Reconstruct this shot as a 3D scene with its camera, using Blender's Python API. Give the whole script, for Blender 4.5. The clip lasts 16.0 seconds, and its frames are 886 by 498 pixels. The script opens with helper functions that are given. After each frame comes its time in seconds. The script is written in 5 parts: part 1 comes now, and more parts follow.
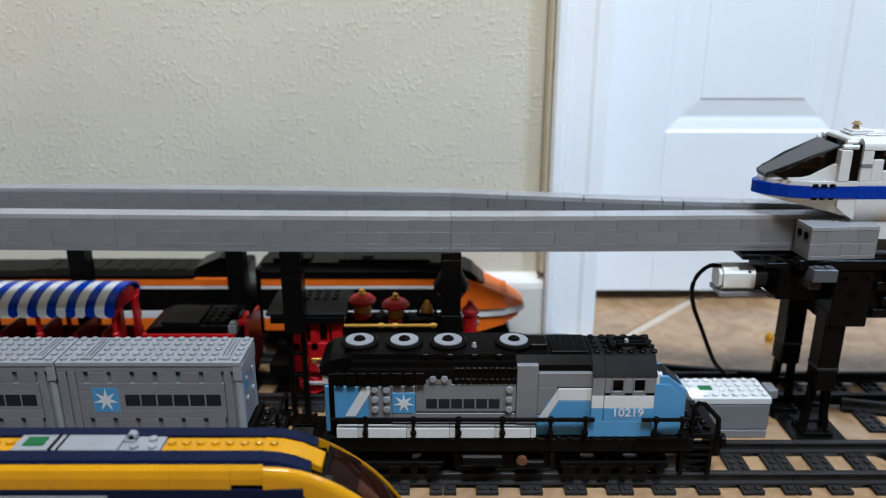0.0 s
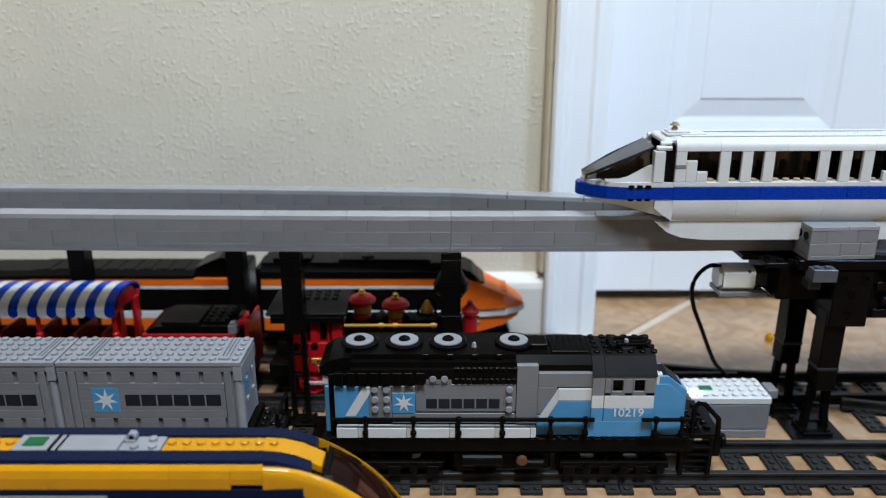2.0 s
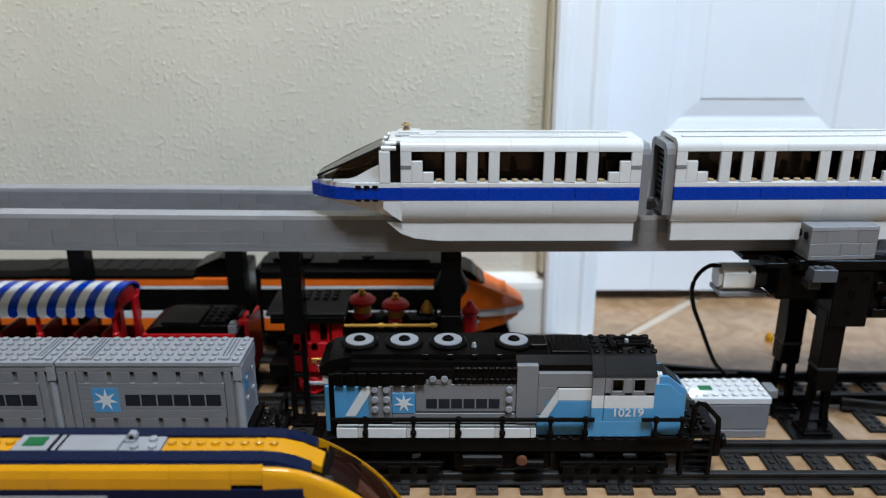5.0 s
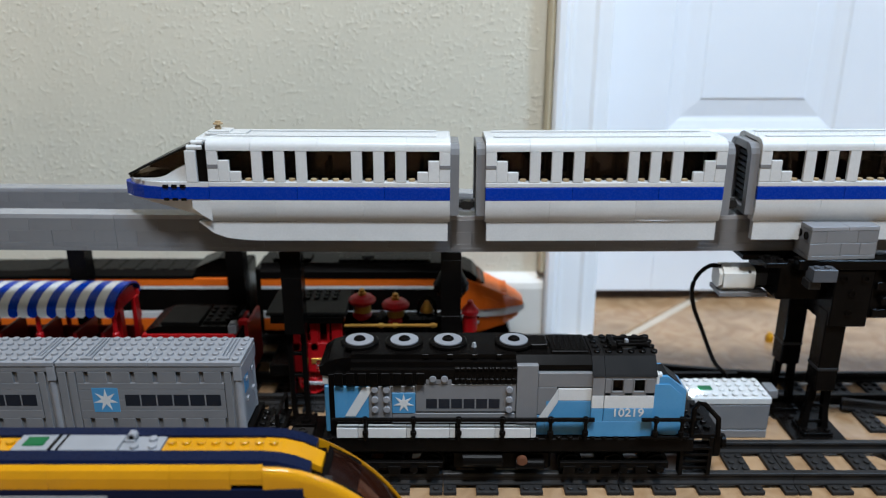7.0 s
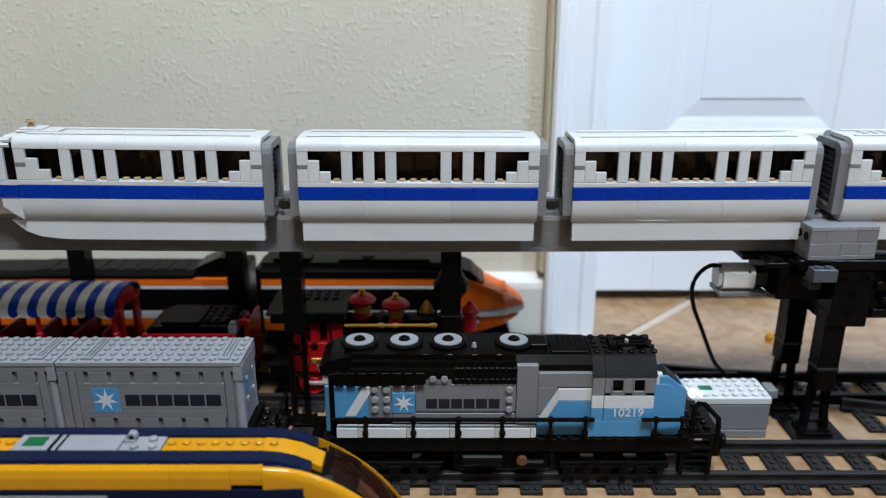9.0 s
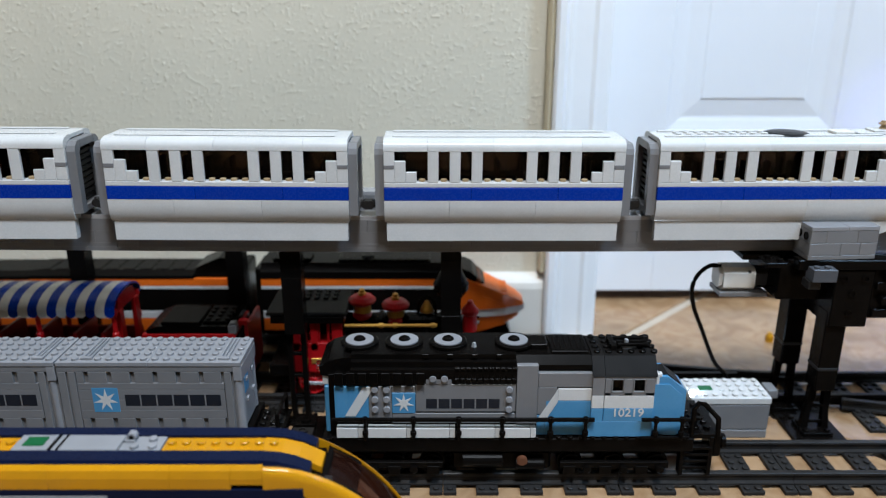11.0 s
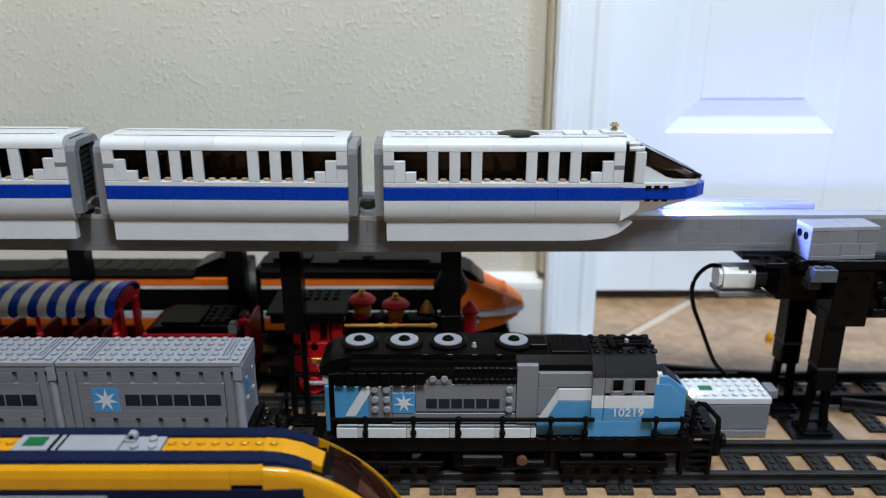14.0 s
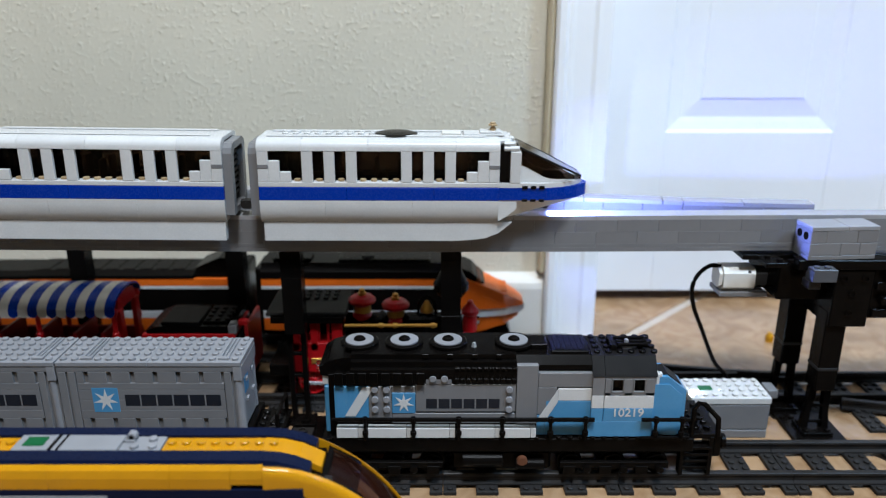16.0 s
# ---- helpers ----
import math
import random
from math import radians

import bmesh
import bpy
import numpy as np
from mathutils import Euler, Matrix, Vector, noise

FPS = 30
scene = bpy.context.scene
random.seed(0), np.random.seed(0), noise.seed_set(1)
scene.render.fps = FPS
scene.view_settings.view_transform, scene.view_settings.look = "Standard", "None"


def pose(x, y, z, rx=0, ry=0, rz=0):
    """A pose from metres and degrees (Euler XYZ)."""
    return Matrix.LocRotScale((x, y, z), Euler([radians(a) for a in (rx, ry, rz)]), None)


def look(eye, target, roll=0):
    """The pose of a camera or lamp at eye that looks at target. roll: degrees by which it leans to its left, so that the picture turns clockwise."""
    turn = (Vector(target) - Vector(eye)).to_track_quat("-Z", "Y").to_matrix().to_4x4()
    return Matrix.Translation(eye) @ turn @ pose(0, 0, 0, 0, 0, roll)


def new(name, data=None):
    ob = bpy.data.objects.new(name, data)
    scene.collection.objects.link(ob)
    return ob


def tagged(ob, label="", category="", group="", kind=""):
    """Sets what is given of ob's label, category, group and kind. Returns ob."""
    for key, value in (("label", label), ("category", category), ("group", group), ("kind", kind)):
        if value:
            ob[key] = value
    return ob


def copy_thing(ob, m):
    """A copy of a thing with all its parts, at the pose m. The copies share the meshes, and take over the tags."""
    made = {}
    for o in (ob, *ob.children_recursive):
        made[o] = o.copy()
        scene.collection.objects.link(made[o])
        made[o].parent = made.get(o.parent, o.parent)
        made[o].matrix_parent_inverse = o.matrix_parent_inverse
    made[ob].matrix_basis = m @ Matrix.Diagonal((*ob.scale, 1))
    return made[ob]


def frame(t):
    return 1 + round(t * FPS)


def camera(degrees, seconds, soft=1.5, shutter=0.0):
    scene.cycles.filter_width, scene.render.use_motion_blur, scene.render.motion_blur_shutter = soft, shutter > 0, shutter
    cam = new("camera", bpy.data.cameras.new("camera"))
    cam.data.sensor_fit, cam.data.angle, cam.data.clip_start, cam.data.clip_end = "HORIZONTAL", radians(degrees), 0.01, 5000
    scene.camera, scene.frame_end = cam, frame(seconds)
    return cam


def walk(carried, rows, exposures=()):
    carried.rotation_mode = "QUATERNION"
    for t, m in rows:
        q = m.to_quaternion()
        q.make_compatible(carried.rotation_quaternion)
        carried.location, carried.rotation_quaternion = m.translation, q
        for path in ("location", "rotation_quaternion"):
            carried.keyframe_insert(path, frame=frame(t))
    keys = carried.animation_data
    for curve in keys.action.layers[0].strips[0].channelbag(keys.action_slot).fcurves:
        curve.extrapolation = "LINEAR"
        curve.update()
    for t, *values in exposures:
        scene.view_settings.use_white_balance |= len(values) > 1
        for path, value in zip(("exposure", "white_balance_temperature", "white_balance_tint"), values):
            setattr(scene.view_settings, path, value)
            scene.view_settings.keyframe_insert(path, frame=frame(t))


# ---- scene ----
cam = camera(61.1, 16.0, soft=1.15)
cam.data.dof.use_dof = True
cam.data.dof.focus_distance = 0.515
cam.data.dof.aperture_fstop = 4.7
EYE = pose(0, -0.457, 0.339, 90 - 18.37, 0, 0)
walk(cam, [(0, EYE), (16, EYE)], exposures=[(0, 0.0, 5500, 7), (16, 0.0, 5500, 7)])

# ---- light ----
room_world = bpy.data.worlds.new("room_world")
room_world.use_nodes = True
room_world.node_tree.nodes["Background"].inputs[0].default_value = (0.02, 0.02, 0.022, 1)
scene.world = room_world


def area_lamp(name, eye, target, size, power, color):
    lamp = bpy.data.lights.new(name, "AREA")
    lamp.shape, lamp.size, lamp.energy, lamp.color = "DISK", size, power, color
    ob = new(name, lamp)
    ob.matrix_world = look(eye, target)
    return ob


area_lamp("ceiling_lamp", (0.1, -0.95, 2.6), (0.1, -0.85, 0), 0.5, 90, (1.0, 0.955, 0.895))
area_lamp("ceiling_lamp", (1.6, -0.95, 2.6), (1.6, -0.85, 0), 0.45, 63, (0.60, 0.80, 1.0))


# ---- materials ----
def nodes_of(name):
    m = bpy.data.materials.new(name)
    m.use_nodes = True
    n = m.node_tree.nodes
    return m, n, m.node_tree.links, n["Principled BSDF"]


def tint(n, l, base, amount, scale, detail=4.0, coord="Object"):
    """base colour, varied by noise at real-world size; returns the colour socket."""
    tc = n.new("ShaderNodeTexCoord")
    nz = n.new("ShaderNodeTexNoise")
    nz.inputs["Scale"].default_value, nz.inputs["Detail"].default_value = scale, detail
    l.new(tc.outputs[coord], nz.inputs["Vector"])
    ramp = n.new("ShaderNodeValToRGB")
    e = ramp.color_ramp.elements
    e[0].position, e[1].position = 0.3, 0.7
    e[0].color = tuple(c * (1 - amount) for c in base) + (1,)
    e[1].color = tuple(min(1, c * (1 + amount)) for c in base) + (1,)
    l.new(nz.outputs["Fac"], ramp.inputs["Fac"])
    return ramp.outputs["Color"], tc, nz


def plastic(name, base, rough=0.28, vary=0.05, ior=1.4, spec=0.4):
    """Moulded toy plastic: slight piece-to-piece tint, faint dust and sink marks."""
    m, n, l, p = nodes_of(name)
    col, tc, nz = tint(n, l, base, vary, 60.0)
    info = n.new("ShaderNodeObjectInfo")
    hsv = n.new("ShaderNodeHueSaturation")
    mr = n.new("ShaderNodeMapRange")
    mr.inputs["To Min"].default_value, mr.inputs["To Max"].default_value = 0.96, 1.04
    l.new(info.outputs["Random"], mr.inputs["Value"])
    l.new(mr.outputs["Result"], hsv.inputs["Value"])
    l.new(col, hsv.inputs["Color"])
    l.new(hsv.outputs["Color"], p.inputs["Base Color"])
    fine = n.new("ShaderNodeTexNoise")
    fine.inputs["Scale"].default_value, fine.inputs["Detail"].default_value = 900.0, 3.0
    l.new(tc.outputs["Object"], fine.inputs["Vector"])
    rr = n.new("ShaderNodeMapRange")
    rr.inputs["To Min"].default_value, rr.inputs["To Max"].default_value = rough - 0.08, rough + 0.12
    l.new(fine.outputs["Fac"], rr.inputs["Value"])
    l.new(rr.outputs["Result"], p.inputs["Roughness"])
    bump = n.new("ShaderNodeBump")
    bump.inputs["Strength"].default_value, bump.inputs["Distance"].default_value = 0.15, 0.0004
    l.new(nz.outputs["Fac"], bump.inputs["Height"])
    l.new(bump.outputs["Normal"], p.inputs["Normal"])
    p.inputs["IOR"].default_value, p.inputs["Specular IOR Level"].default_value = ior, spec
    return m


WHITE = plastic("white_plastic", (0.525, 0.52, 0.505), 0.25, 0.03)
CREAM = plastic("aged_white_plastic", (0.60, 0.58, 0.53), 0.3, 0.05)
BLUE = plastic("blue_plastic", (0.0015, 0.026, 0.27), 0.25, ior=1.3)
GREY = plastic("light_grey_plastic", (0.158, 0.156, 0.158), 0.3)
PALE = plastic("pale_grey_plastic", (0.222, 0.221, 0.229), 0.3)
DARK = plastic("dark_grey_plastic", (0.0215, 0.020, 0.019), 0.33, ior=1.2)
BLACK = plastic("black_plastic", (0.0034, 0.0028, 0.0024), 0.22, 0.15, ior=1.14, spec=0.5)
SKY = plastic("light_blue_plastic", (0.075, 0.22, 0.39), 0.28)
YELLOW = plastic("golden_yellow_plastic", (0.45, 0.207, 0.0004), 0.12, ior=1.38, spec=0.5)
NAVY = plastic("navy_plastic", (0.004, 0.007, 0.025), 0.28, ior=1.18)
RED = plastic("red_plastic", (0.34, 0.005, 0.007), 0.28)
DKRED = plastic("dark_red_plastic", (0.20, 0.008, 0.008), 0.3)
ORANGE = plastic("orange_plastic", (0.60, 0.115, 0.006), 0.28)
GREEN = plastic("green_plastic", (0.006, 0.08, 0.022), 0.3)
TAN = plastic("tan_plastic", (0.36, 0.26, 0.14), 0.35)
BROWN = plastic("reddish_brown_plastic", (0.10, 0.04, 0.02), 0.3)
GOLD = plastic("pearl_gold_plastic", (0.50, 0.28, 0.05), 0.3)
INK = plastic("dark_print", (0.012, 0.014, 0.02), 0.35)
# Beam-top tiles: brick grey made paler to stand for light from above; glossier.
TILEGREY_LIT = plastic("lit_polished_grey_plastic", (0.27, 0.268, 0.275), 0.17, ior=1.5, spec=0.5)
MIDGREY = plastic("stone_grey_plastic", (0.065, 0.069, 0.078), 0.3)
DUSTY = plastic("dusty_black_plastic", (0.0078, 0.0070, 0.0064), 0.45, 0.35, ior=1.2)
SILVER = plastic("metallic_grey_plastic", (0.42, 0.43, 0.44), 0.25)
for m_metal, k_metal in ((GOLD, 0.6), (SILVER, 0.4)):
    m_metal.node_tree.nodes["Principled BSDF"].inputs["Metallic"].default_value = k_metal


def glassy(name, base, rough=0.05, trans=1.0):
    m, n, l, p = nodes_of(name)
    p.inputs["Base Color"].default_value = base + (1,)
    p.inputs["Roughness"].default_value = rough
    p.inputs["Transmission Weight"].default_value = trans
    p.inputs["IOR"].default_value = 1.15
    p.inputs["Specular IOR Level"].default_value = 0.3
    return m


SMOKE = glassy("smoked_clear_plastic", (0.15, 0.11, 0.08))
AMBER = glassy("reddish_smoked_plastic", (0.03, 0.009, 0.005), 0.06, 0.7)
TRDARK = glassy("brown_clear_plastic", (0.05, 0.036, 0.026), 0.12, 0.7)
TRDARK.node_tree.nodes["Principled BSDF"].inputs["IOR"].default_value = 1.45
CLEAR = glassy("clear_plastic", (0.85, 0.87, 0.9), 0.1)


def glow(name, color, power):
    m, n, l, p = nodes_of(name)
    p.inputs["Base Color"].default_value = (0.9, 0.9, 0.9, 1)
    p.inputs["Emission Color"].default_value = color + (1,)
    p.inputs["Emission Strength"].default_value = power
    return m


LED = glow("cool_led", (0.25, 0.31, 1.0), 23000.0)
HUB_LED = glow("white_led", (0.85, 0.93, 1.0), 420.0)


def painted(name, base, vary, scale, relief, size, rough):
    m, n, l, p = nodes_of(name)
    col, tc, nz = tint(n, l, base, vary, scale)
    l.new(col, p.inputs["Base Color"])
    p.inputs["Roughness"].default_value = rough
    b = n.new("ShaderNodeTexNoise")
    b.inputs["Scale"].default_value, b.inputs["Detail"].default_value = size, 5.0
    l.new(tc.outputs["Object"], b.inputs["Vector"])
    bump = n.new("ShaderNodeBump")
    bump.inputs["Strength"].default_value, bump.inputs["Distance"].default_value = 0.5, relief
    l.new(b.outputs["Fac"], bump.inputs["Height"])
    l.new(bump.outputs["Normal"], p.inputs["Normal"])
    return m


TRIM = painted("white_trim_paint", (0.84, 0.85, 0.86), 0.03, 9.0, 0.0006, 60.0, 0.35)
DOORP = painted("white_door_paint", (0.78, 0.80, 0.83), 0.03, 5.0, 0.0004, 90.0, 0.4)
CEIL = painted("ceiling_paint", (0.78, 0.77, 0.74), 0.03, 8.0, 0.002, 60.0, 0.8)
WALLP = painted("plain_beige_paint", (0.62, 0.57, 0.45), 0.03, 6.0, 0.002, 50.0, 0.7)
BASEP = painted("aged_baseboard_paint", (0.66, 0.63, 0.57), 0.06, 14.0, 0.0006, 60.0, 0.4)
# Wall tan darkened: the shade on the casing's outer side, put into the colour.
EDGE_SHADE = painted("shaded_wall_tan", (0.50, 0.43, 0.29), 0.06, 20.0, 0.001, 120.0, 0.7)
GROUT = painted("pale_grout", (0.43, 0.36, 0.275), 0.08, 30.0, 0.001, 300.0, 0.8)


def knockdown():
    """Beige paint over knocked-down plaster: flat islands with broken edges."""
    m, n, l, p = nodes_of("beige_knockdown_plaster")
    col, tc, nz = tint(n, l, (0.63, 0.585, 0.468), 0.04, 7.0)
    l.new(col, p.inputs["Base Color"])
    p.inputs["Roughness"].default_value = 0.55
    warp = n.new("ShaderNodeTexNoise")
    warp.inputs["Scale"].default_value, warp.inputs["Detail"].default_value = 230.0, 2.5
    warp.inputs["Distortion"].default_value = 0.1
    l.new(tc.outputs["Object"], warp.inputs["Vector"])
    step = n.new("ShaderNodeMapRange")
    step.interpolation_type = "SMOOTHSTEP"
    step.inputs["From Min"].default_value, step.inputs["From Max"].default_value = 0.50, 0.70
    l.new(warp.outputs["Fac"], step.inputs["Value"])
    fine = n.new("ShaderNodeTexNoise")
    fine.inputs["Scale"].default_value, fine.inputs["Detail"].default_value = 420.0, 4.0
    l.new(tc.outputs["Object"], fine.inputs["Vector"])
    mix = n.new("ShaderNodeMath")
    mix.operation = "MULTIPLY_ADD"
    mix.inputs[1].default_value = 0.5
    l.new(fine.outputs["Fac"], mix.inputs[0])
    l.new(step.outputs["Result"], mix.inputs[2])
    bump = n.new("ShaderNodeBump")
    patch = n.new("ShaderNodeTexNoise")
    patch.inputs["Scale"].default_value, patch.inputs["Detail"].default_value = 38.0, 3.0
    l.new(tc.outputs["Object"], patch.inputs["Vector"])
    spread = n.new("ShaderNodeMapRange")
    spread.inputs["From Min"].default_value, spread.inputs["From Max"].default_value = 0.36, 0.62
    spread.inputs["To Min"].default_value = 0.25
    l.new(patch.outputs["Fac"], spread.inputs["Value"])
    vary = n.new("ShaderNodeMath")
    vary.operation = "MULTIPLY"
    l.new(mix.outputs["Value"], vary.inputs[0])
    l.new(spread.outputs["Result"], vary.inputs[1])
    bump.inputs["Strength"].default_value, bump.inputs["Distance"].default_value = 0.5, 0.0009
    l.new(vary.outputs["Value"], bump.inputs["Height"])
    l.new(bump.outputs["Normal"], p.inputs["Normal"])
    return m


PLASTER = knockdown()


def stone_tile():
    m, n, l, p = nodes_of("tan_ceramic_tile")
    col, tc, nz = tint(n, l, (0.32, 0.205, 0.11), 0.25, 14.0, 8.0)
    vein = n.new("ShaderNodeTexNoise")
    vein.inputs["Scale"].default_value, vein.inputs["Detail"].default_value = 34.0, 8.0
    vein.inputs["Distortion"].default_value = 1.6
    where = n.new("ShaderNodeNewGeometry")
    l.new(where.outputs["Position"], nz.inputs["Vector"])
    l.new(where.outputs["Position"], vein.inputs["Vector"])
    r = n.new("ShaderNodeValToRGB")
    r.color_ramp.elements[0].position, r.color_ramp.elements[1].position = 0.35, 0.6
    r.color_ramp.elements[0].color, r.color_ramp.elements[1].color = (0.62, 0.50, 0.36, 1), (1, 1, 1, 1)
    l.new(vein.outputs["Fac"], r.inputs["Fac"])
    mul = n.new("ShaderNodeMix")
    mul.data_type, mul.blend_type = "RGBA", "MULTIPLY"
    mul.inputs["Factor"].default_value = 0.6
    l.new(col, mul.inputs[6])
    l.new(r.outputs["Color"], mul.inputs[7])
    l.new(mul.outputs[2], p.inputs["Base Color"])
    p.inputs["Roughness"].default_value = 0.24
    p.inputs["IOR"].default_value = 1.6
    bump = n.new("ShaderNodeBump")
    bump.inputs["Strength"].default_value, bump.inputs["Distance"].default_value = 0.3, 0.001
    l.new(vein.outputs["Fac"], bump.inputs["Height"])
    l.new(bump.outputs["Normal"], p.inputs["Normal"])
    return m


TILE = stone_tile()

# ---- mesh helpers (plan in millimetres) ----
ORIGIN = {}


def thing(name, x, y, z, label, category, group="", kind=""):
    """An empty at the base of a thing; its parts are drawn in plan millimetres."""
    ob = new(name)
    ob.empty_display_size = 0.01
    ob.location = (x / 1000, y / 1000, z / 1000)
    ORIGIN[ob] = (x, y, z)
    return tagged(ob, label, category, group, kind)


def part(name, bm, material, parent=None, label="", kind="", smooth=False):
    bmesh.ops.recalc_face_normals(bm, faces=bm.faces)
    o = ORIGIN.get(parent, (0, 0, 0))
    for v in bm.verts:
        v.co = Vector(((v.co.x - o[0]) / 1000, (v.co.y - o[1]) / 1000, (v.co.z - o[2]) / 1000))
    me = bpy.data.meshes.new(name)
    bm.to_mesh(me)
    bm.free()
    me.materials.append(material)
    if smooth:
        me.shade_smooth()
        me.set_sharp_from_angle(angle=radians(38))
    ob = new(name, me)
    if parent is not None:
        ob.parent = parent
        ORIGIN[ob] = o
    if label or kind:
        tagged(ob, label, "", "", kind)
    return ob


def pieces(name, bm, material, parent, label=""):
    """Each loose island of bm becomes a part of its own."""
    left = set(bm.verts)
    while left:
        seed = left.pop()
        isle, todo = {seed}, [seed]
        while todo:
            for e in todo.pop().link_edges:
                for v in e.verts:
                    if v not in isle:
                        isle.add(v)
                        todo.append(v)
        left -= isle
        one = bmesh.new()
        copy = {v: one.verts.new(v.co) for v in isle}
        for f in {f for v in isle for f in v.link_faces}:
            one.faces.new([copy[v] for v in f.verts])
        part(name, one, material, parent, label)
    bm.free()


def fresh():
    return bmesh.new()


def box(bm, x0, x1, y0, y1, z0, z1, b=0.35):
    """A box with chamfered edges."""
    x0, x1, y0, y1, z0, z1 = min(x0, x1), max(x0, x1), min(y0, y1), max(y0, y1), min(z0, z1), max(z0, z1)
    b = min(b, (x1 - x0) * 0.45, (y1 - y0) * 0.45, (z1 - z0) * 0.45)
    X, Y, Z = (x0, x1), (y0, y1), (z0, z1)
    vs = {}
    for i in (0, 1):
        for j in (0, 1):
            for k in (0, 1):
                s = (1 - 2 * i, 1 - 2 * j, 1 - 2 * k)
                for a in range(3):
                    c = [X[i] + s[0] * b, Y[j] + s[1] * b, Z[k] + s[2] * b]
                    c[a] = (X[i], Y[j], Z[k])[a]
                    vs[i, j, k, a] = bm.verts.new(c)
    for a in range(3):
        u, w = [d for d in range(3) if d != a]
        for side in (0, 1):
            ring = []
            for p, q in ((0, 0), (1, 0), (1, 1), (0, 1)):
                key = [0, 0, 0]
                key[a], key[u], key[w] = side, p, q
                ring.append(vs[(*key, a)])
            bm.faces.new(ring)
        for p in (0, 1):
            for q in (0, 1):
                k0, k1 = [0, 0, 0], [0, 0, 0]
                k0[u], k0[w], k0[a] = p, q, 0
                k1[u], k1[w], k1[a] = p, q, 1
                bm.faces.new([vs[(*k0, u)], vs[(*k1, u)], vs[(*k1, w)], vs[(*k0, w)]])
    for i in (0, 1):
        for j in (0, 1):
            for k in (0, 1):
                bm.faces.new([vs[i, j, k, a] for a in range(3)])
    return bm


def prism(bm, poly, axis, a0, a1, b=0.0):
    """A polygon drawn in the two other axes, drawn out along axis from a0 to a1."""
    def at(u, w, a):
        return {"x": (a, u, w), "y": (u, a, w), "z": (u, w, a)}[axis]
    r0 = [bm.verts.new(at(u, w, a0)) for u, w in poly]
    r1 = [bm.verts.new(at(u, w, a1)) for u, w in poly]
    n = len(poly)
    bm.faces.new(r0)
    bm.faces.new(r1[::-1])
    for i in range(n):
        bm.faces.new([r0[i], r1[i], r1[(i + 1) % n], r0[(i + 1) % n]])
    return bm


def lathe(bm, prof, c, axis="z", n=24):
    """prof: (radius, height) pairs round an axis through c."""
    rings = []
    for r, h in prof:
        ring = []
        for i in range(n):
            a = 2 * math.pi * i / n
            u, w = max(r, 0.001) * math.cos(a), max(r, 0.001) * math.sin(a)
            d = {"z": (u, w, h), "y": (u, h, w), "x": (h, u, w)}[axis]
            ring.append(bm.verts.new((c[0] + d[0], c[1] + d[1], c[2] + d[2])))
        rings.append(ring)
    for p, q in zip(rings, rings[1:]):
        for i in range(n):
            bm.faces.new([p[i], p[(i + 1) % n], q[(i + 1) % n], q[i]])
    bm.faces.new(rings[0])
    bm.faces.new(rings[-1])
    return bm


def stud(bm, x, y, z, axis="z", r=2.4, h=1.7, n=12):
    s = h / abs(h)
    lathe(bm, [(r, -0.2 * s), (r, h - 0.25 * s), (r - 0.3, h)], (x, y, z), axis, n)


def studs(bm, x0, nx, y0, ny, z, px=8.0, py=8.0):
    for i in range(nx):
        for j in range(ny):
            stud(bm, x0 + px * i, y0 + py * j, z)


def tube(bm, pts, r, n=8):
    """A round bar along points."""
    P = [Vector(p) for p in pts]
    rings = []
    up = Vector((0.13, 0.2, 0.97))
    for i, p in enumerate(P):
        d = (P[min(i + 1, len(P) - 1)] - P[max(i - 1, 0)]).normalized()
        if abs(d.dot(up)) > 0.95:
            up = Vector((0.9, 0.3, 0.1))
        u = d.cross(up).normalized()
        w = d.cross(u)
        rings.append([bm.verts.new(p + r * (math.cos(2 * math.pi * k / n) * u + math.sin(2 * math.pi * k / n) * w)) for k in range(n)])
    for a, c in zip(rings, rings[1:]):
        for k in range(n):
            bm.faces.new([a[k], a[(k + 1) % n], c[(k + 1) % n], c[k]])
    bm.faces.new(rings[0])
    bm.faces.new(rings[-1])
    return bm


def curve_pts(pts, n=8):
    """A smooth run of points through the given ones."""
    P = [Vector(p) for p in pts]
    P = [2 * P[0] - P[1]] + P + [2 * P[-1] - P[-2]]
    out = []
    for i in range(1, len(P) - 2):
        for k in range(n):
            t = k / n
            a, c, d, e = P[i - 1:i + 3]
            out.append(0.5 * (2 * c + (d - a) * t + (2 * a - 5 * c + 4 * d - e) * t * t + (3 * c - a - 3 * d + e) * t ** 3))
    return out + [P[-2]]


# ---- the room ----
def slab(name, x0, x1, y0, y1, z0, z1, material, label, b=1.0):
    return tagged(part(name, box(fresh(), x0, x1, y0, y1, z0, z1, b), material), label, kind="structure")


WY = 283.0          # face of the wall behind the layout
slab("wall_north", -4300, 112, WY, WY + 120, 0, 2700, PLASTER, "beige knockdown-textured wall behind the train layout")
slab("wall_north_right", 815, 4600, WY, WY + 120, 0, 2700, PLASTER, "beige knockdown-textured wall beside the door")
slab("wall_north_lintel", 112, 815, WY, WY + 120, 2060, 2700, PLASTER, "beige textured wall above the door")
slab("wall_west", -4420, -4300, -6400, WY + 120, 0, 2700, WALLP, "plain beige wall closing the room")
slab("wall_east", 4600, 4720, -6400, WY + 120, 0, 2700, WALLP, "plain beige wall closing the room")
slab("wall_south", -4420, 4720, -6520, -6400, 0, 2700, WALLP, "plain beige wall closing the room")
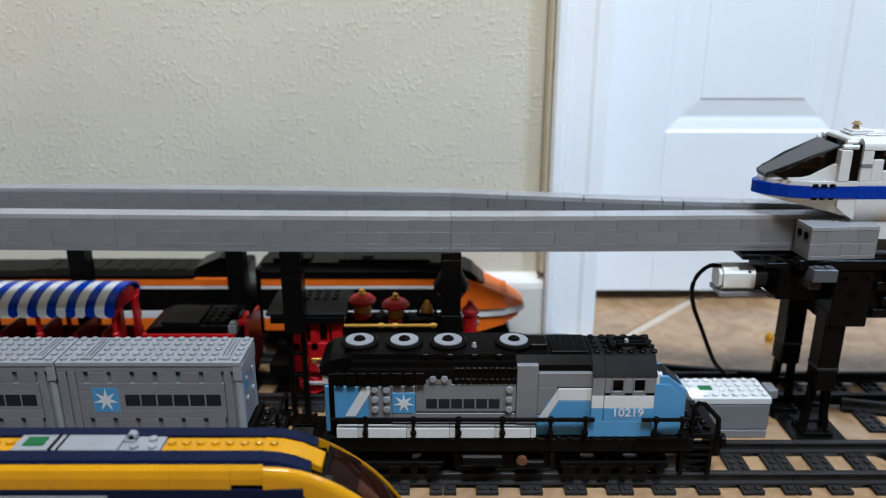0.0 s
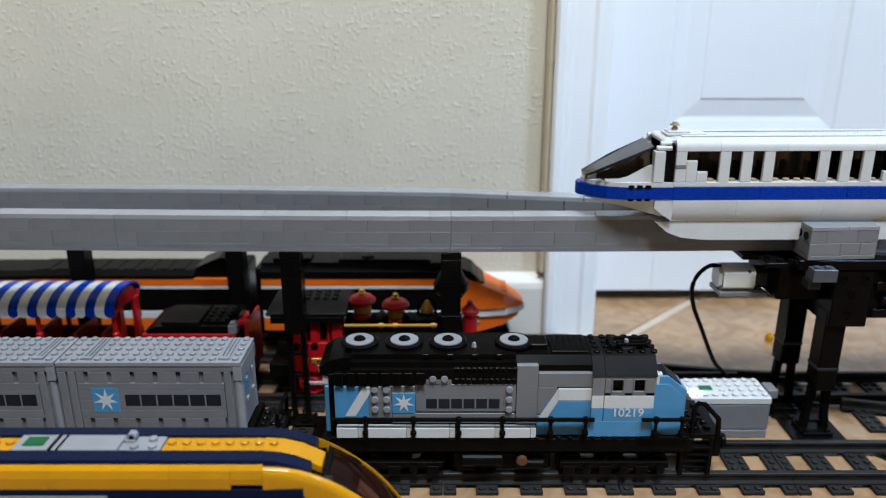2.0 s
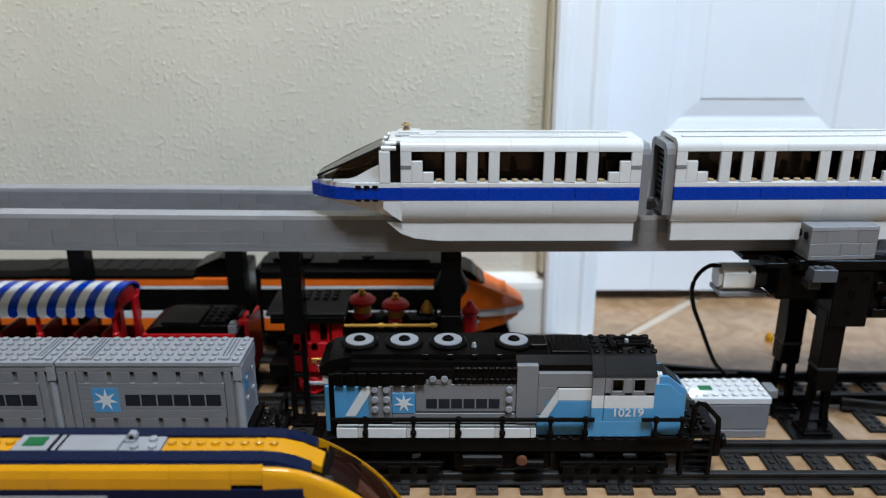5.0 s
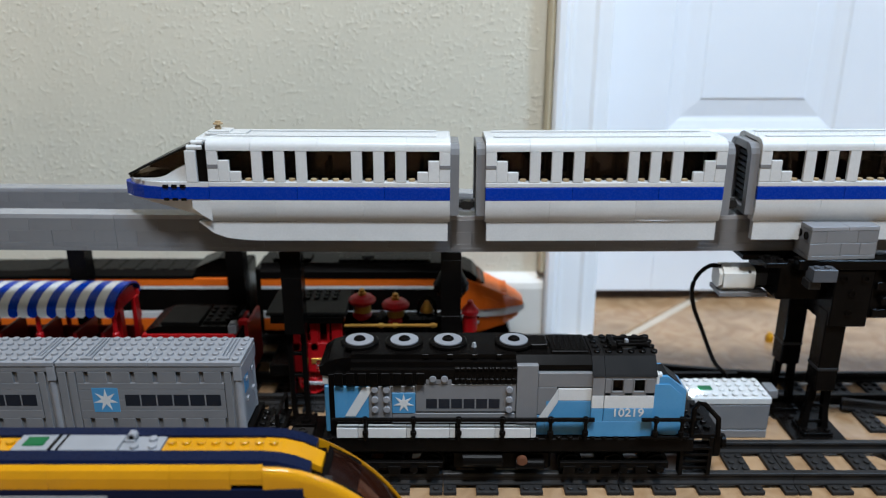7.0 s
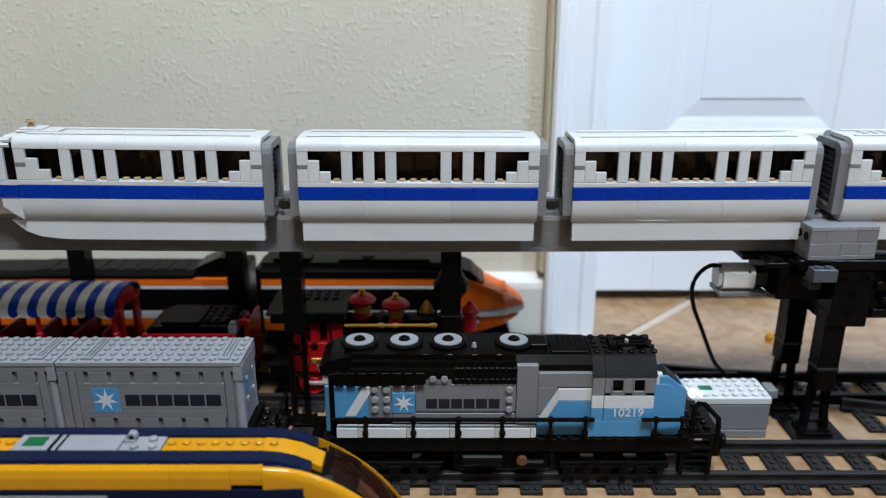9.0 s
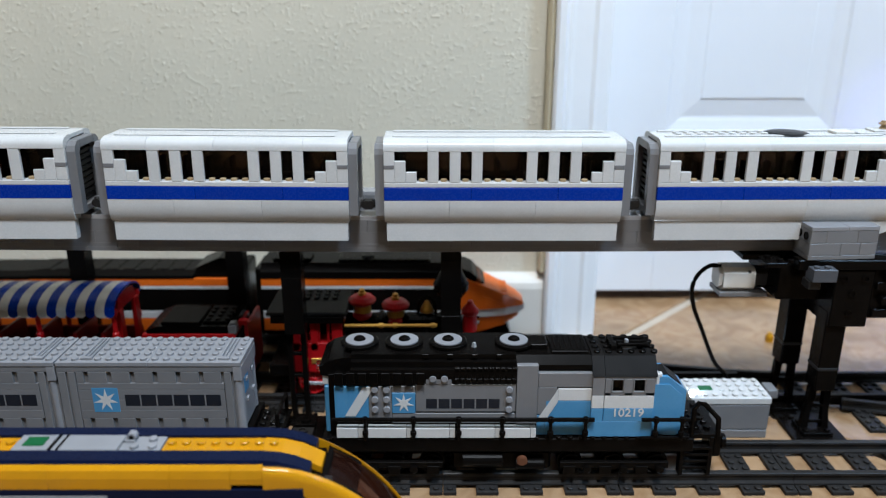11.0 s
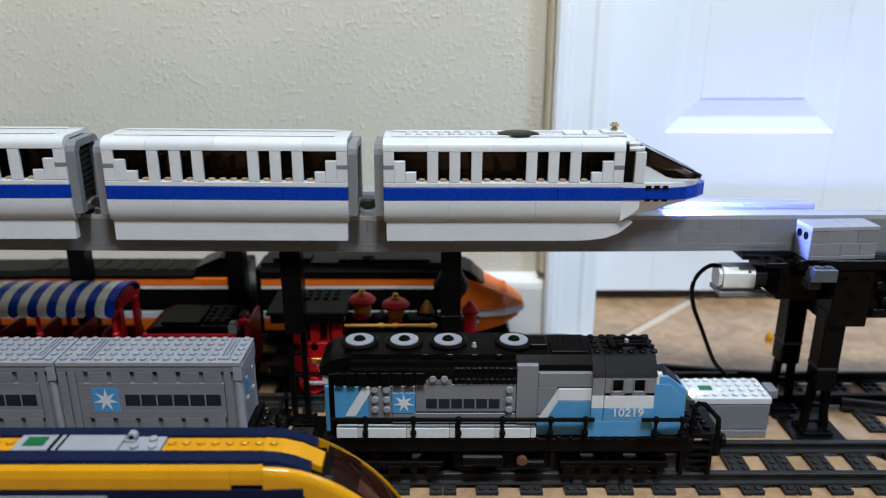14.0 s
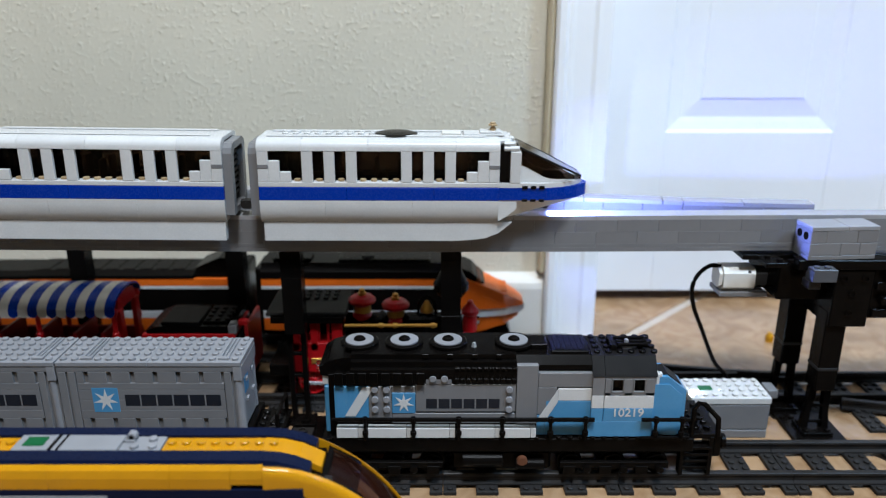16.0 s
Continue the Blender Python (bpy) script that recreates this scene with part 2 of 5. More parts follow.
slab("ceiling", -4420, 4720, -6520, WY + 120, 2700, 2800, CEIL, "plain off-white ceiling")
floor = slab("floor", -4420, 4720, -6520, 900, -60, -3, GROUT, "tan stone-look tile floor laid diagonally with pale grout")


def casing():
    """Moulded door casing: stepped profile, outer edge in wall colour with shade painted in."""
    def run(x0, sgn):
        prof = [(0, WY - 2), (0, WY - 16), (3, WY - 19), (9, WY - 19), (12, WY - 16), (15, WY - 16), (19, WY - 14),
                (36, WY - 12), (40, WY - 13.5), (44, WY - 12), (52, WY - 10), (55, WY - 8), (55, WY - 2)]
        return prism(fresh(), [(x0 + sgn * u, v) for u, v in prof], "z", 0, 2075)
    c = thing("door_casing", 132, WY, 0, "white painted moulded door casing beside the beige wall", "door trim", kind="structure")
    part("side_casing", run(105, 1), TRIM, c)
    part("side_casing", run(824, -1), TRIM, c)
    part("head_casing", box(fresh(), 160, 769, WY - 16, WY - 2, 2020, 2075, 2), TRIM, c)
    part("caulk_edge", box(fresh(), 98, 104.7, WY - 15, WY - 0.5, 70, 2075, 4), EDGE_SHADE, c, "strip along the casing in wall tan with shade painted in")
    part("jamb", box(fresh(), 112.5, 150, WY - 1.5, WY + 122, 0, 2058, 1), TRIM, c)
    part("jamb", box(fresh(), 779, 814.5, WY - 1.5, WY + 122, 0, 2058, 1), TRIM, c)
    part("stop", box(fresh(), 150.5, 162, WY + 40, WY + 84, 0, 2050, 1), TRIM, c)
    part("stop", box(fresh(), 767, 778.5, WY + 40, WY + 84, 0, 2050, 1), TRIM, c)


def panel_door():
    """A moulded panel door with raised fields."""
    y = 370.0
    d = thing("panel_door", 465, y, 13, "white six-panel interior door, closed", "door", kind="structure")
    d.name = "door_1"
    x0, x1, z0, z1 = 151.5, 777.5, 13.0, 2045.0
    cols = ((245, 431), (497, 683))
    rows = ((200, 820), (960, 1500), (1600, 1900))
    part("door_core", box(fresh(), x0, x1, y + 12, y + 35, z0, z1, 1), DOORP, d)
    for a, b in ((x0, 245), (431, 497), (683, x1)):
        part("stile", box(fresh(), a, b, y, y + 11.5, z0, z1, 0.3), DOORP, d)
    zs = [z0] + [v for r in rows for v in r] + [z1]
    for a, b in zip(zs[0::2], zs[1::2]):
        for c0, c1 in cols:
            part("rail", box(fresh(), c0 + 0.2, c1 - 0.2, y + 0.1, y + 11.5, a, b, 0.3), DOORP, d)
    for c0, c1 in cols:
        for r0, r1 in rows:
            bm = fresh()
            loops = []
            for inset, dep in ((0, 0.2), (3, 2.0), (5, 2.3), (12, 3.6), (16, 4.6), (17.5, 4.7), (36, 2.9), (37.2, 1.9), (38, 1.9)):
                loops.append([bm.verts.new(v) for v in ((c0 + inset, y + dep, r0 + inset), (c1 - inset, y + dep, r0 + inset),
                                                        (c1 - inset, y + dep, r1 - inset), (c0 + inset, y + dep, r1 - inset))])
            for p, q in zip(loops, loops[1:]):
                for i in range(4):
                    bm.faces.new([p[i], p[(i + 1) % 4], q[(i + 1) % 4], q[i]])
            bm.faces.new(loops[-1])
            part("raised_panel", bm, DOORP, d)


def baseboards():
    prof = [(0, 0), (-13, 0), (-13, 54), (-11.5, 60), (-8, 65), (-3.5, 68), (0, 68.5)]
    bm = prism(fresh(), [(WY - 0.5 + u, v) for u, v in prof], "x", -4295, 104)
    tagged(part("baseboard", bm, BASEP), "white painted baseboard along the beige wall", kind="structure")
    bm = prism(fresh(), [(WY - 0.5 + u, v) for u, v in prof], "x", 826, 4595)
    tagged(part("baseboard", bm, BASEP), "white painted baseboard along the beige wall", kind="structure")


casing()
panel_door()
baseboards()


# ---- railway tracks on the floor ----
RAIL = [(-4, 3.2), (4, 3.2), (4, 4.6), (1.6, 5.6), (1.6, 9.2), (2.4, 10), (2.4, 11.6), (1.8, 12), (-1.8, 12), (-2.4, 11.6),
        (-2.4, 10), (-1.6, 9.2), (-1.6, 5.6), (-4, 4.6)]


def track_piece(label, group):
    """A straight toy track piece, 16 studs long: two rails on sleepers."""
    t = thing("train_track", 0, 0, 0, label, "toy track", group)
    for y in (-20, 20):
        part("rail", prism(fresh(), [(y + u, v) for u, v in RAIL], "x", -63.8, 63.8), DARK, t)
    for x in (-59, -32, 0, 32, 59):
        part("sleeper", sleeper_mesh(fresh(), x), DARK, t)
    return t


def sleeper_mesh(bm, x, y0=-32.0):
    w = 8 if abs(x) < 50 else 4.7
    box(bm, x - w, x + w, y0, y0 + 64, 0, 3.2)
    for j in (0, 2, 3, 4, 5, 7):
        for i in ((-4, 4) if w > 5 else (0,)):
            stud(bm, x + i, y0 + 4 + 8 * j, 3.2)
    return bm


piece = track_piece("dark grey straight toy train track on the tile floor", "straight track pieces")
LINES = ((32, range(-5, 5), 64), (146, range(-5, 2), 80), (228, range(-5, 1), 64), (-96, range(-5, 1), 64))
first = True
for cy, span, off in LINES:
    for k in span:
        m = pose((off + 128 * k) / 1000, cy / 1000, 0)
        if first:
            piece.matrix_world = m
            first = False
        else:
            copy_thing(piece, m)


def swept_rail(pts):
    """The rail profile drawn along a level line of points."""
    P = curve_pts([(x, y, 0) for x, y in pts], 6)
    bm = fresh()
    rings = []
    for i, p in enumerate(P):
        d = (P[min(i + 1, len(P) - 1)] - P[max(i - 1, 0)]).normalized()
        rings.append([bm.verts.new((p.x - d.y * u, p.y + d.x * u, v)) for u, v in RAIL])
    n = len(RAIL)
    for a, b in zip(rings, rings[1:]):
        for k in range(n):
            bm.faces.new([a[k], a[(k + 1) % n], b[(k + 1) % n], b[k]])
    bm.faces.new(rings[0])
    bm.faces.new(rings[-1])
    return bm


def track_switch():
    t = thing("track_switch", 370, 140, 0, "dark grey toy track switch with a diverging branch on the floor", "toy track")
    part("rail", swept_rail([(272.2, 126), (380, 126), (520, 126)]), DARK, t)
    part("rail", swept_rail([(120, 208), (165, 196), (206, 183), (285, 169), (345, 166.5), (520, 166)]), DARK, t)
    part("rail", swept_rail([(345, 118), (400, 104), (460, 78), (520, 40)]), DARK, t)
    for x in (288, 320):
        o = part("sleeper", sleeper_mesh(fresh(), 0), DARK, t)
        o.location = ((x + 0) / 1000 , 0.146 , 0)
    for x, y0 in ((360, 82), (392, 74), (424, 66), (456, 58)):
        bm = box(fresh(), x - 8, x + 8, y0, 178, 0, 3.2)
        for j in range(int((178 - y0) / 8)):
            yy = y0 + 4 + 8 * j
            if abs(yy - 126) > 5 and abs(yy - 166) > 5:
                for i in (-4, 4):
                    stud(bm, x + i, yy, 3.2)
        part("sleeper", bm, DARK, t)


track_switch()

# ---- the monorail beam ----
BEAM_TOP = 180.8
KNOTS = ((-1100, 69), (-700, 83), (-350, 94.9), (-200, 99.6), (-50, 101.6), (100, 104.4), (250, 106.5), (400, 103.8), (700, 99), (1300, 90))
RISE = ((-1100, 5.4), (-700, 5.4), (-350, 5.9), (-200, 2.9), (-50, 1.7), (100, 0.8), (250, 1.2), (400, 2.4), (1300, 2.4))


def beam_y(x):
    """Middle line of the beam, rounded off at the joints."""
    xs, ys = [k[0] for k in KNOTS], [k[1] for k in KNOTS]
    return float(np.mean(np.interp(np.linspace(x - 45, x + 45, 13), xs, ys)))


def beam_z(x):
    """How far the beam climbs above its nominal height."""
    xs, zs = [k[0] for k in RISE], [k[1] for k in RISE]
    return float(np.mean(np.interp(np.linspace(x - 60, x + 60, 13), xs, zs)))


def level(x):
    """The siding beam dips slightly away from the switch."""
    return float(np.interp(x, (-200, 60, 220), (-0.8, -0.5, 0.0)))


def back_y(x):
    return float(np.interp(x, (-1100, -390, -225, 7, 100, 206, 310), (225, 202, 198, 184, 168, 151, 142)))


def beam(name, label, line, x0, x1, seed, joints, lift):
    """A two-stud-wide beam laid up from bricks in running bond, with a tiled top."""
    b = thing(name, (x0 + x1) / 2, line((x0 + x1) / 2), 152, label, "toy monorail track")
    ox, oy, oz = ORIGIN[b]
    rng = random.Random(seed)
    meshes = {}
    for i in range(int((x1 - x0) / 64)):
        xa, xb = x0 + 64 * i + 2, x0 + 64 * i + 62
        ya, yb, za, zb = line(xa), line(xb), lift(xa), lift(xb)
        bm = box(fresh(), -30, 30, -7, 7, 1, 27.6)
        bmesh.ops.transform(bm, matrix=Matrix.Translation(((xa + xb) / 2, (ya + yb) / 2, 152 + (za + zb) / 2)) @ Matrix.Rotation(math.atan2(yb - ya, 60), 4, "Z") @ Matrix.Rotation(-math.atan2(zb - za, 60), 4, "Y"), verts=bm.verts)
        part("core_brick", bm, DARK, b)
    z = 152.0
    courses = ((3.2, 64.0, 40.0), (3.2, 96.0, 16.0), (9.6, 32.0, 16.0), (9.6, 32.0, 32.0), (3.2, 64.0, 48.0))
    for course, (h, size, start) in enumerate(courses):
        x = x0
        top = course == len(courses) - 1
        stops = sorted([j for j in joints if x0 < j < x1] + [x1])
        while x < x1 - 0.5:
            L = start if x == x0 or x in joints else size
            stop = next(j for j in stops if j > x + 0.5)
            if x + L > stop - 7:
                L = stop - x
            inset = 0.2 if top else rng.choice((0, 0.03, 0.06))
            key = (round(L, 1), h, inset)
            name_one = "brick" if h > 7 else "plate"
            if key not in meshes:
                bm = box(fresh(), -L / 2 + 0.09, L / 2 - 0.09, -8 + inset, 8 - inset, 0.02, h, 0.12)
                o = part(name_one, bm, TILEGREY_LIT if top else GREY, b)
                for v in o.data.vertices:      # centred pieces
                    v.co = v.co + Vector((ox / 1000, oy / 1000, oz / 1000))
                meshes[key] = o.data
            else:
                o = new(name_one, meshes[key])
                o.parent = b
            ya, yb = line(x), line(x + L)
            za, zb = lift(x), lift(x + L)
            o.matrix_basis = pose((x + L / 2 - ox) / 1000, ((ya + yb) / 2 - oy) / 1000, (z + (za + zb) / 2 - oz) / 1000, 0, -math.degrees(math.atan2(zb - za, L)), math.degrees(math.atan2(yb - ya, L)))
            x += L
        z += h
    return b


# ---- the monorail train ----
PITCH = 202.0
RUN = ((0, 507.9), (0.5, 473.8), (1, 439.6), (1.5, 405.7), (2, 372.2), (2.5, 339.4), (3, 306.5), (3.5, 272.8), (4, 238.5),
       (5.25, 152.1), (6.5, 65.0), (7, 30.7), (7.5, -3.4), (8, -37.4), (8.5, -71.7), (9, -106.5), (10.25, -193.5), (11.5, -280.6),
       (12, -313.8), (12.5, -348.4), (13, -383.0), (13.5, -417.0), (13.75, -433.5), (14, -448.1), (14.5, -472.3), (15, -495.4), (15.5, -518.0),
       (16, -539.2))
WIN = ((-80, -56, "L"), (-48, -40, ""), (-32, -24, ""), (-16, 16, ""), (24, 32, ""), (40, 48, ""), (56, 80, "R"))


def monorail_car(label, nose=0):
    """One car of the monorail, drawn round the middle of its body; nose -1 or 1: a cab at that end."""
    c = thing("monorail_car", 0, 0, 0, label, "toy train", "monorail cars")
    L = 88.0
    part("chassis", box(fresh(), -L + 2, L - 2, -14, 14, 4, 16, 1), DARK, c)
    part("floor_plate", box(fresh(), -L + 1, L - 1, -22, 22, 17.2, 20.4), BLACK, c)
    for s in (-1, 1):
        # lower shell with a rounded belly
        prof = [(s * 24, 17), (s * 24, 13), (s * 23.7, 9.2), (s * 23.1, 6), (s * 22.2, 3), (s * 20.9, 0.4), (s * 20.2, -0.2), (s * 12, -0.2), (s * 12, 17)]
        cuts = (-L, -40, 24, L) if s < 0 else (-L, 0, L)
        for a, b in zip(cuts, cuts[1:]):
            part("belly_panel", prism(fresh(), prof, "x", a + 0.08, b - 0.08), WHITE, c, smooth=True)
        # skirt beside the beam
        a, b = -L + 1.5, L - 1.5
        pts = [(a, -0.4), (a, -15.0), (b, -15.0), (b, -0.4)]
        if nose < 0:
            pts = [(a - 12, -0.4), (a - 8, -4), (a - 2, -9), (a + 8, -13), (a + 20, -14.4), (a + 30, -15.0), (b, -15.0), (b, -0.4)]
        if nose > 0:
            pts = [(a, -0.4), (a, -15.0), (b - 30, -15.0), (b - 20, -14.4), (b - 8, -13), (b + 2, -9), (b + 8, -4), (b + 12, -0.4)]
        part("skirt", prism(fresh(), pts, "y", s * 20.2, s * 14), WHITE, c)
        # blue band
        for a, b in ((-L, -24), (-24, 40), (40, L)):
            part("blue_band", box(fresh(), a + 0.06, b - 0.06, s * 24, s * 16, 17.1, 27.0), BLUE, c)
        part("sill_plate", box(fresh(), -L, L, s * 23.9, s * 16, 27.1, 30.6), WHITE, c)
        # wall pieces between the windows
        edges = [-L] + [v for w in WIN for v in w[:2]] + [L]
        for a, b in zip(edges[0::2], edges[1::2]):
            part("wall_post", box(fresh(), a + 0.06, b - 0.06, s * 23.9, s * 21, 30.7, 53.6), WHITE, c)
        for a, b, k in WIN:
            if k == "L":
                part("stair_brick", box(fresh(), a, a + 8, s * 23.9, s * 21, 30.7, 46.6), WHITE, c)
                part("stair_brick", box(fresh(), a + 8.1, a + 16, s * 23.9, s * 21, 30.7, 38.4), WHITE, c)
            if k == "R":
                part("stair_brick", box(fresh(), b - 8, b, s * 23.9, s * 21, 30.7, 46.6), WHITE, c)
                part("stair_brick", box(fresh(), b - 16, b - 8.1, s * 23.9, s * 21, 30.7, 38.4), WHITE, c)
            bm = fresh()
            for i in range(int((b - a) / 8 + 0.5)):
                stud(bm, a + 4 + 8 * i, s * 18.4, 30.6, n=10)
            pieces("sill_stud", bm, TAN, c)
        part("window_pane", box(fresh(), -L + 4, L - 4, s * 16.2, s * 15.4, 30.7, 53.6, 0.1), SMOKE, c)
        for e in (-1, 1):
            part("grey_tile", box(fresh(), e * L, e * (L - 7.8), s * 24.15, s * 20, 40.6, 43.8), GREY, c)
        # rounded roof edge
        prof = [(s * 24, 53.7), (s * 24, 56.4), (s * 23.4, 58.4), (s * 21.8, 60.2), (s * 19.2, 61.5), (s * 16, 62.1), (s * 12.2, 62.3), (s * 12.2, 53.7)]
        cuts = (-L, -56, -8, 56, L) if s < 0 else (-L, 0, L)
        for a, b in zip(cuts, cuts[1:]):
            part("roof_edge", prism(fresh(), prof, "x", a + 0.06, b - 0.06), WHITE, c, smooth=True)
        part("roof_rib", box(fresh(), -L + 6, L - 10, s * 13.5, s * 9, 62.4, 63.2, 0.35), WHITE, c)
    part("roof_panel", box(fresh(), -L, L, -12, 12, 58.8, 62.2), WHITE, c)
    for i in range(-4, 5):
        x = i * 17.6
        for y in (-9.5, 9.5):
            part("seat", box(box(fresh(), x - 4.5, x + 4.5, y - 5, y + 5, 20.5, 30), x - 4.5, x - 2, y - 5, y + 5, 30, 44, 0.8), TAN if i % 3 == 0 else BROWN, c)
    # open gangway ends
    for e in (-1, 1):
        if e == nose:
            continue
        x0, x1 = e * (L + 0.1), e * (L + 6.6)
        for s in (-1, 1):
            prof = [(s * 21.5, 5), (s * 21.5, 51), (s * 20, 55), (s * 16, 57.8), (s * 12, 58.4), (s * 12, 52.4), (s * 14.5, 49.4), (s * 14.5, 5)]
            part("gangway_frame", prism(fresh(), prof, "x", x0, x1), GREY, c)
        part("gangway_head", box(fresh(), x0, x1, -11.9, 11.9, 52.4, 58.4, 0.5), GREY, c)
        part("gangway_sill", box(fresh(), x0, x1, -14.4, 14.4, 5, 10, 0.5), GREY, c)
        part("end_door", box(fresh(), e * (L - 1), e * (L + 2), -14.3, 14.3, 10.2, 52.2, 0.3), BLACK, c)
        bm = fresh()
        for i in range(8):
            box(bm, e * (L + 2.1), e * (L + 3.4), -12, 12, 16 + i * 4.4, 18.6 + i * 4.4, 0.3)
        pieces("louvre", bm, DUSTY, c)
        bm = lathe(fresh(), [(2.2, 0), (2.2, e * 4.5), (1.4, e * 5)], (e * (L + 6.6), 0, 10), "x", 12)
        box(bm, e * (L + 5), e * (L + 13.8), -2, 2, 6, 10)
        lathe(bm, [(3.4, -4), (3.4, 4)], (e * (L + 11.5), -6, 10), "y", 10)
        part("coupling", bm, DARK, c)
    if nose:
        cab(c, nose, L)
    return c


def cab(c, e, L):
    """A tapered cab: blue nose band, raked smoked windscreen, white frame."""
    def X(u):
        return e * (L + (u if u < 16 else 16 + (u - 16) * 1.25))
    # outline of the nose seen from above
    plan = [(0, -24), (31, -24), (42, -20.2), (50.5, -13), (56.6, -5), (58, 0), (56.6, 5), (50.5, 13), (42, 20.2), (31, 24), (0, 24)]
    part("nose_band", prism(fresh(), [(X(u), v) for u, v in plan], "z", 17.6, 26.8), BLUE, c)
    plan2 = [(0, -23.8), (30, -23.8), (41, -19.6), (49, -12.6), (53.6, -5), (55, 0), (53.6, 5), (49, 12.6), (41, 19.6), (30, 23.8), (0, 23.8)]
    part("nose_ledge", prism(fresh(), [(X(u), v) for u, v in plan2], "z", 26.9, 30.2), WHITE, c)
    bm = fresh()
    for u in (16.5, 21.5, 26.5):
        for y in (-24.2, 24.2):
            box(bm, X(u), X(u + 3.3), y - 0.5, y + 0.5, 26.0, 28.6, 0.2)
            box(bm, X(u), X(u + 3.3), y - 0.5, y + 0.5, 16.6, 18.6, 0.2)
    pieces("clip", bm, BLACK, c)
    # underside sweeping down to the beam
    bm = fresh()
    secs = []
    for u, w, z in ((-1, 20, 3), (8, 20, 4), (18, 19, 7), (30, 16, 10.5), (44, 12, 14), (55, 7, 17.0)):
        secs.append([bm.verts.new((X(u), y, zz)) for y, zz in ((-w - 3.5 if u < 40 else -w - 2, 17.4), (-w, z), (w, z), (w + 3.5 if u < 40 else w + 2, 17.4))])
    for p, q in zip(secs, secs[1:]):
        for i in range(4):
            bm.faces.new([p[i], p[(i + 1) % 4], q[(i + 1) % 4], q[i]])
    bm.faces.new(secs[0])
    bm.faces.new(secs[-1])
    part("nose_underside", bm, CREAM, c)
    for s in (-1, 1):
        part("belly_end", prism(fresh(), [(X(-0.5), 1.2), (X(7), 6), (X(13), 11), (X(13), 17), (X(-0.5), 17)], "y", s * 23.6, s * 16), WHITE, c)
        part("door_recess", box(fresh(), X(0), X(7.5), s * 21.5, s * 17, 30.4, 57.5, 0.3), BLACK, c)
        part("windscreen_post", box(fresh(), X(7.6), X(15.5), s * 23.9, s * 16, 30.4, 53.5), WHITE, c)
        part("cheek", prism(fresh(), [(X(15.6), 30.3), (X(15.6), 42.5), (X(19), 41), (X(30), 33.6), (X(34), 32.2), (X(43), 32), (X(43), 30.3)], "y", s * 19.5, s * 16), WHITE, c)
        part("hinge", tube(tube(fresh(), [(X(3), s * 21, 55.5), (X(14), s * 21, 55.5)], 1.9), [(X(3), s * 19, 58.6), (X(11), s * 19, 58.6)], 1.9), WHITE, c)
        part("side_pane", prism(fresh(), [(X(16), 43), (X(16), 54.6), (X(48), 35), (X(48), 32.4), (X(35), 32.6), (X(30), 34), (X(19), 41.6)], "y", s * 17.6, s * 16.4), SMOKE, c)
        part("pillar", tube(fresh(), [(X(15), s * 18, 55.6), (X(35), s * 17.6, 44), (X(53), s * 9, 33)], 0.9, 6), DUSTY, c)
    # raked windscreen
    bm = fresh()
    a = [bm.verts.new(v) for v in ((X(15), -17.5, 56.4), (X(15), 17.5, 56.4), (X(53.4), 9, 33.4), (X(53.4), -9, 33.4))]
    b = [bm.verts.new((v.co.x, v.co.y, v.co.z - 1.4)) for v in a]
    bm.faces.new(a)
    bm.faces.new(b)
    for i in range(4):
        bm.faces.new([a[i], a[(i + 1) % 4], b[(i + 1) % 4], b[i]])
    part("windscreen", bm, TRDARK, c)
    part("front_pane", box(fresh(), X(52), X(53.2), -8.5, 8.5, 30.3, 32, 0.3), TRDARK, c)
    part("dashboard", box(fresh(), X(16), X(44), -15, 15, 30.3, 31.8), BLACK, c)
    part("cab_seat", box(box(fresh(), X(20), X(30), -6, 6, 33, 37), X(18), X(21), -6, 6, 33, 45, 0.8), TAN, c)
    part("brow", box(fresh(), X(-4), X(9), -18, 18, 57.5, 61.8, 1.2), WHITE, c)
    part("roof_step", box(box(fresh(), X(-26), X(4), -8.8, 8.8, 62.4, 64.0), X(-14), X(2), -7, 7, 64.0, 65.4), WHITE, c)
    bm = lathe(fresh(), [(2.4, 0), (2.4, 2), (1.6, 2.1), (1.6, 3.4), (3.6, 3.5), (3.6, 4.6), (2.2, 4.8), (2.2, 6)], (X(-4), 0, 65.4), "z", 14)
    part("roof_beacon", bm, TAN, c)
    if e > 0:
        bm = lathe(fresh(), [(2.6, 0), (2.6, 1.2)], (X(33), 0, 9.0), "x", 14)
        part("headlight", bm, LED, c, "glowing cool white tail light")
        # Ring added only to block the LED's sideways light.
        bm = lathe(fresh(), [(2.75, -1.5), (3.8, -1.5), (3.8, 2.0), (3.0, 2.0), (2.75, 0.2)], (X(33), 0, 9.0), "x", 16)
        part("light_housing", bm, BLACK, c, "added black shroud that narrows the tail light's spread")
        bm = fresh()
        studs(bm, -70, 9, -4, 2, 62.2)
        pieces("roof_stud", bm, WHITE, c)
        bm = lathe(fresh(), [(14, 0), (16, 0.6), (13, 1.5), (7, 2.2), (0.5, 2.4)], (12, 0, 62.2), "z", 28)
        part("roof_dish", bm, BLACK, c, "black round dish")
        part("roof_tile", box(fresh(), 46, 60, -7, 7, 62.3, 64.4, 0.4), CREAM, c, "cream roof tile")


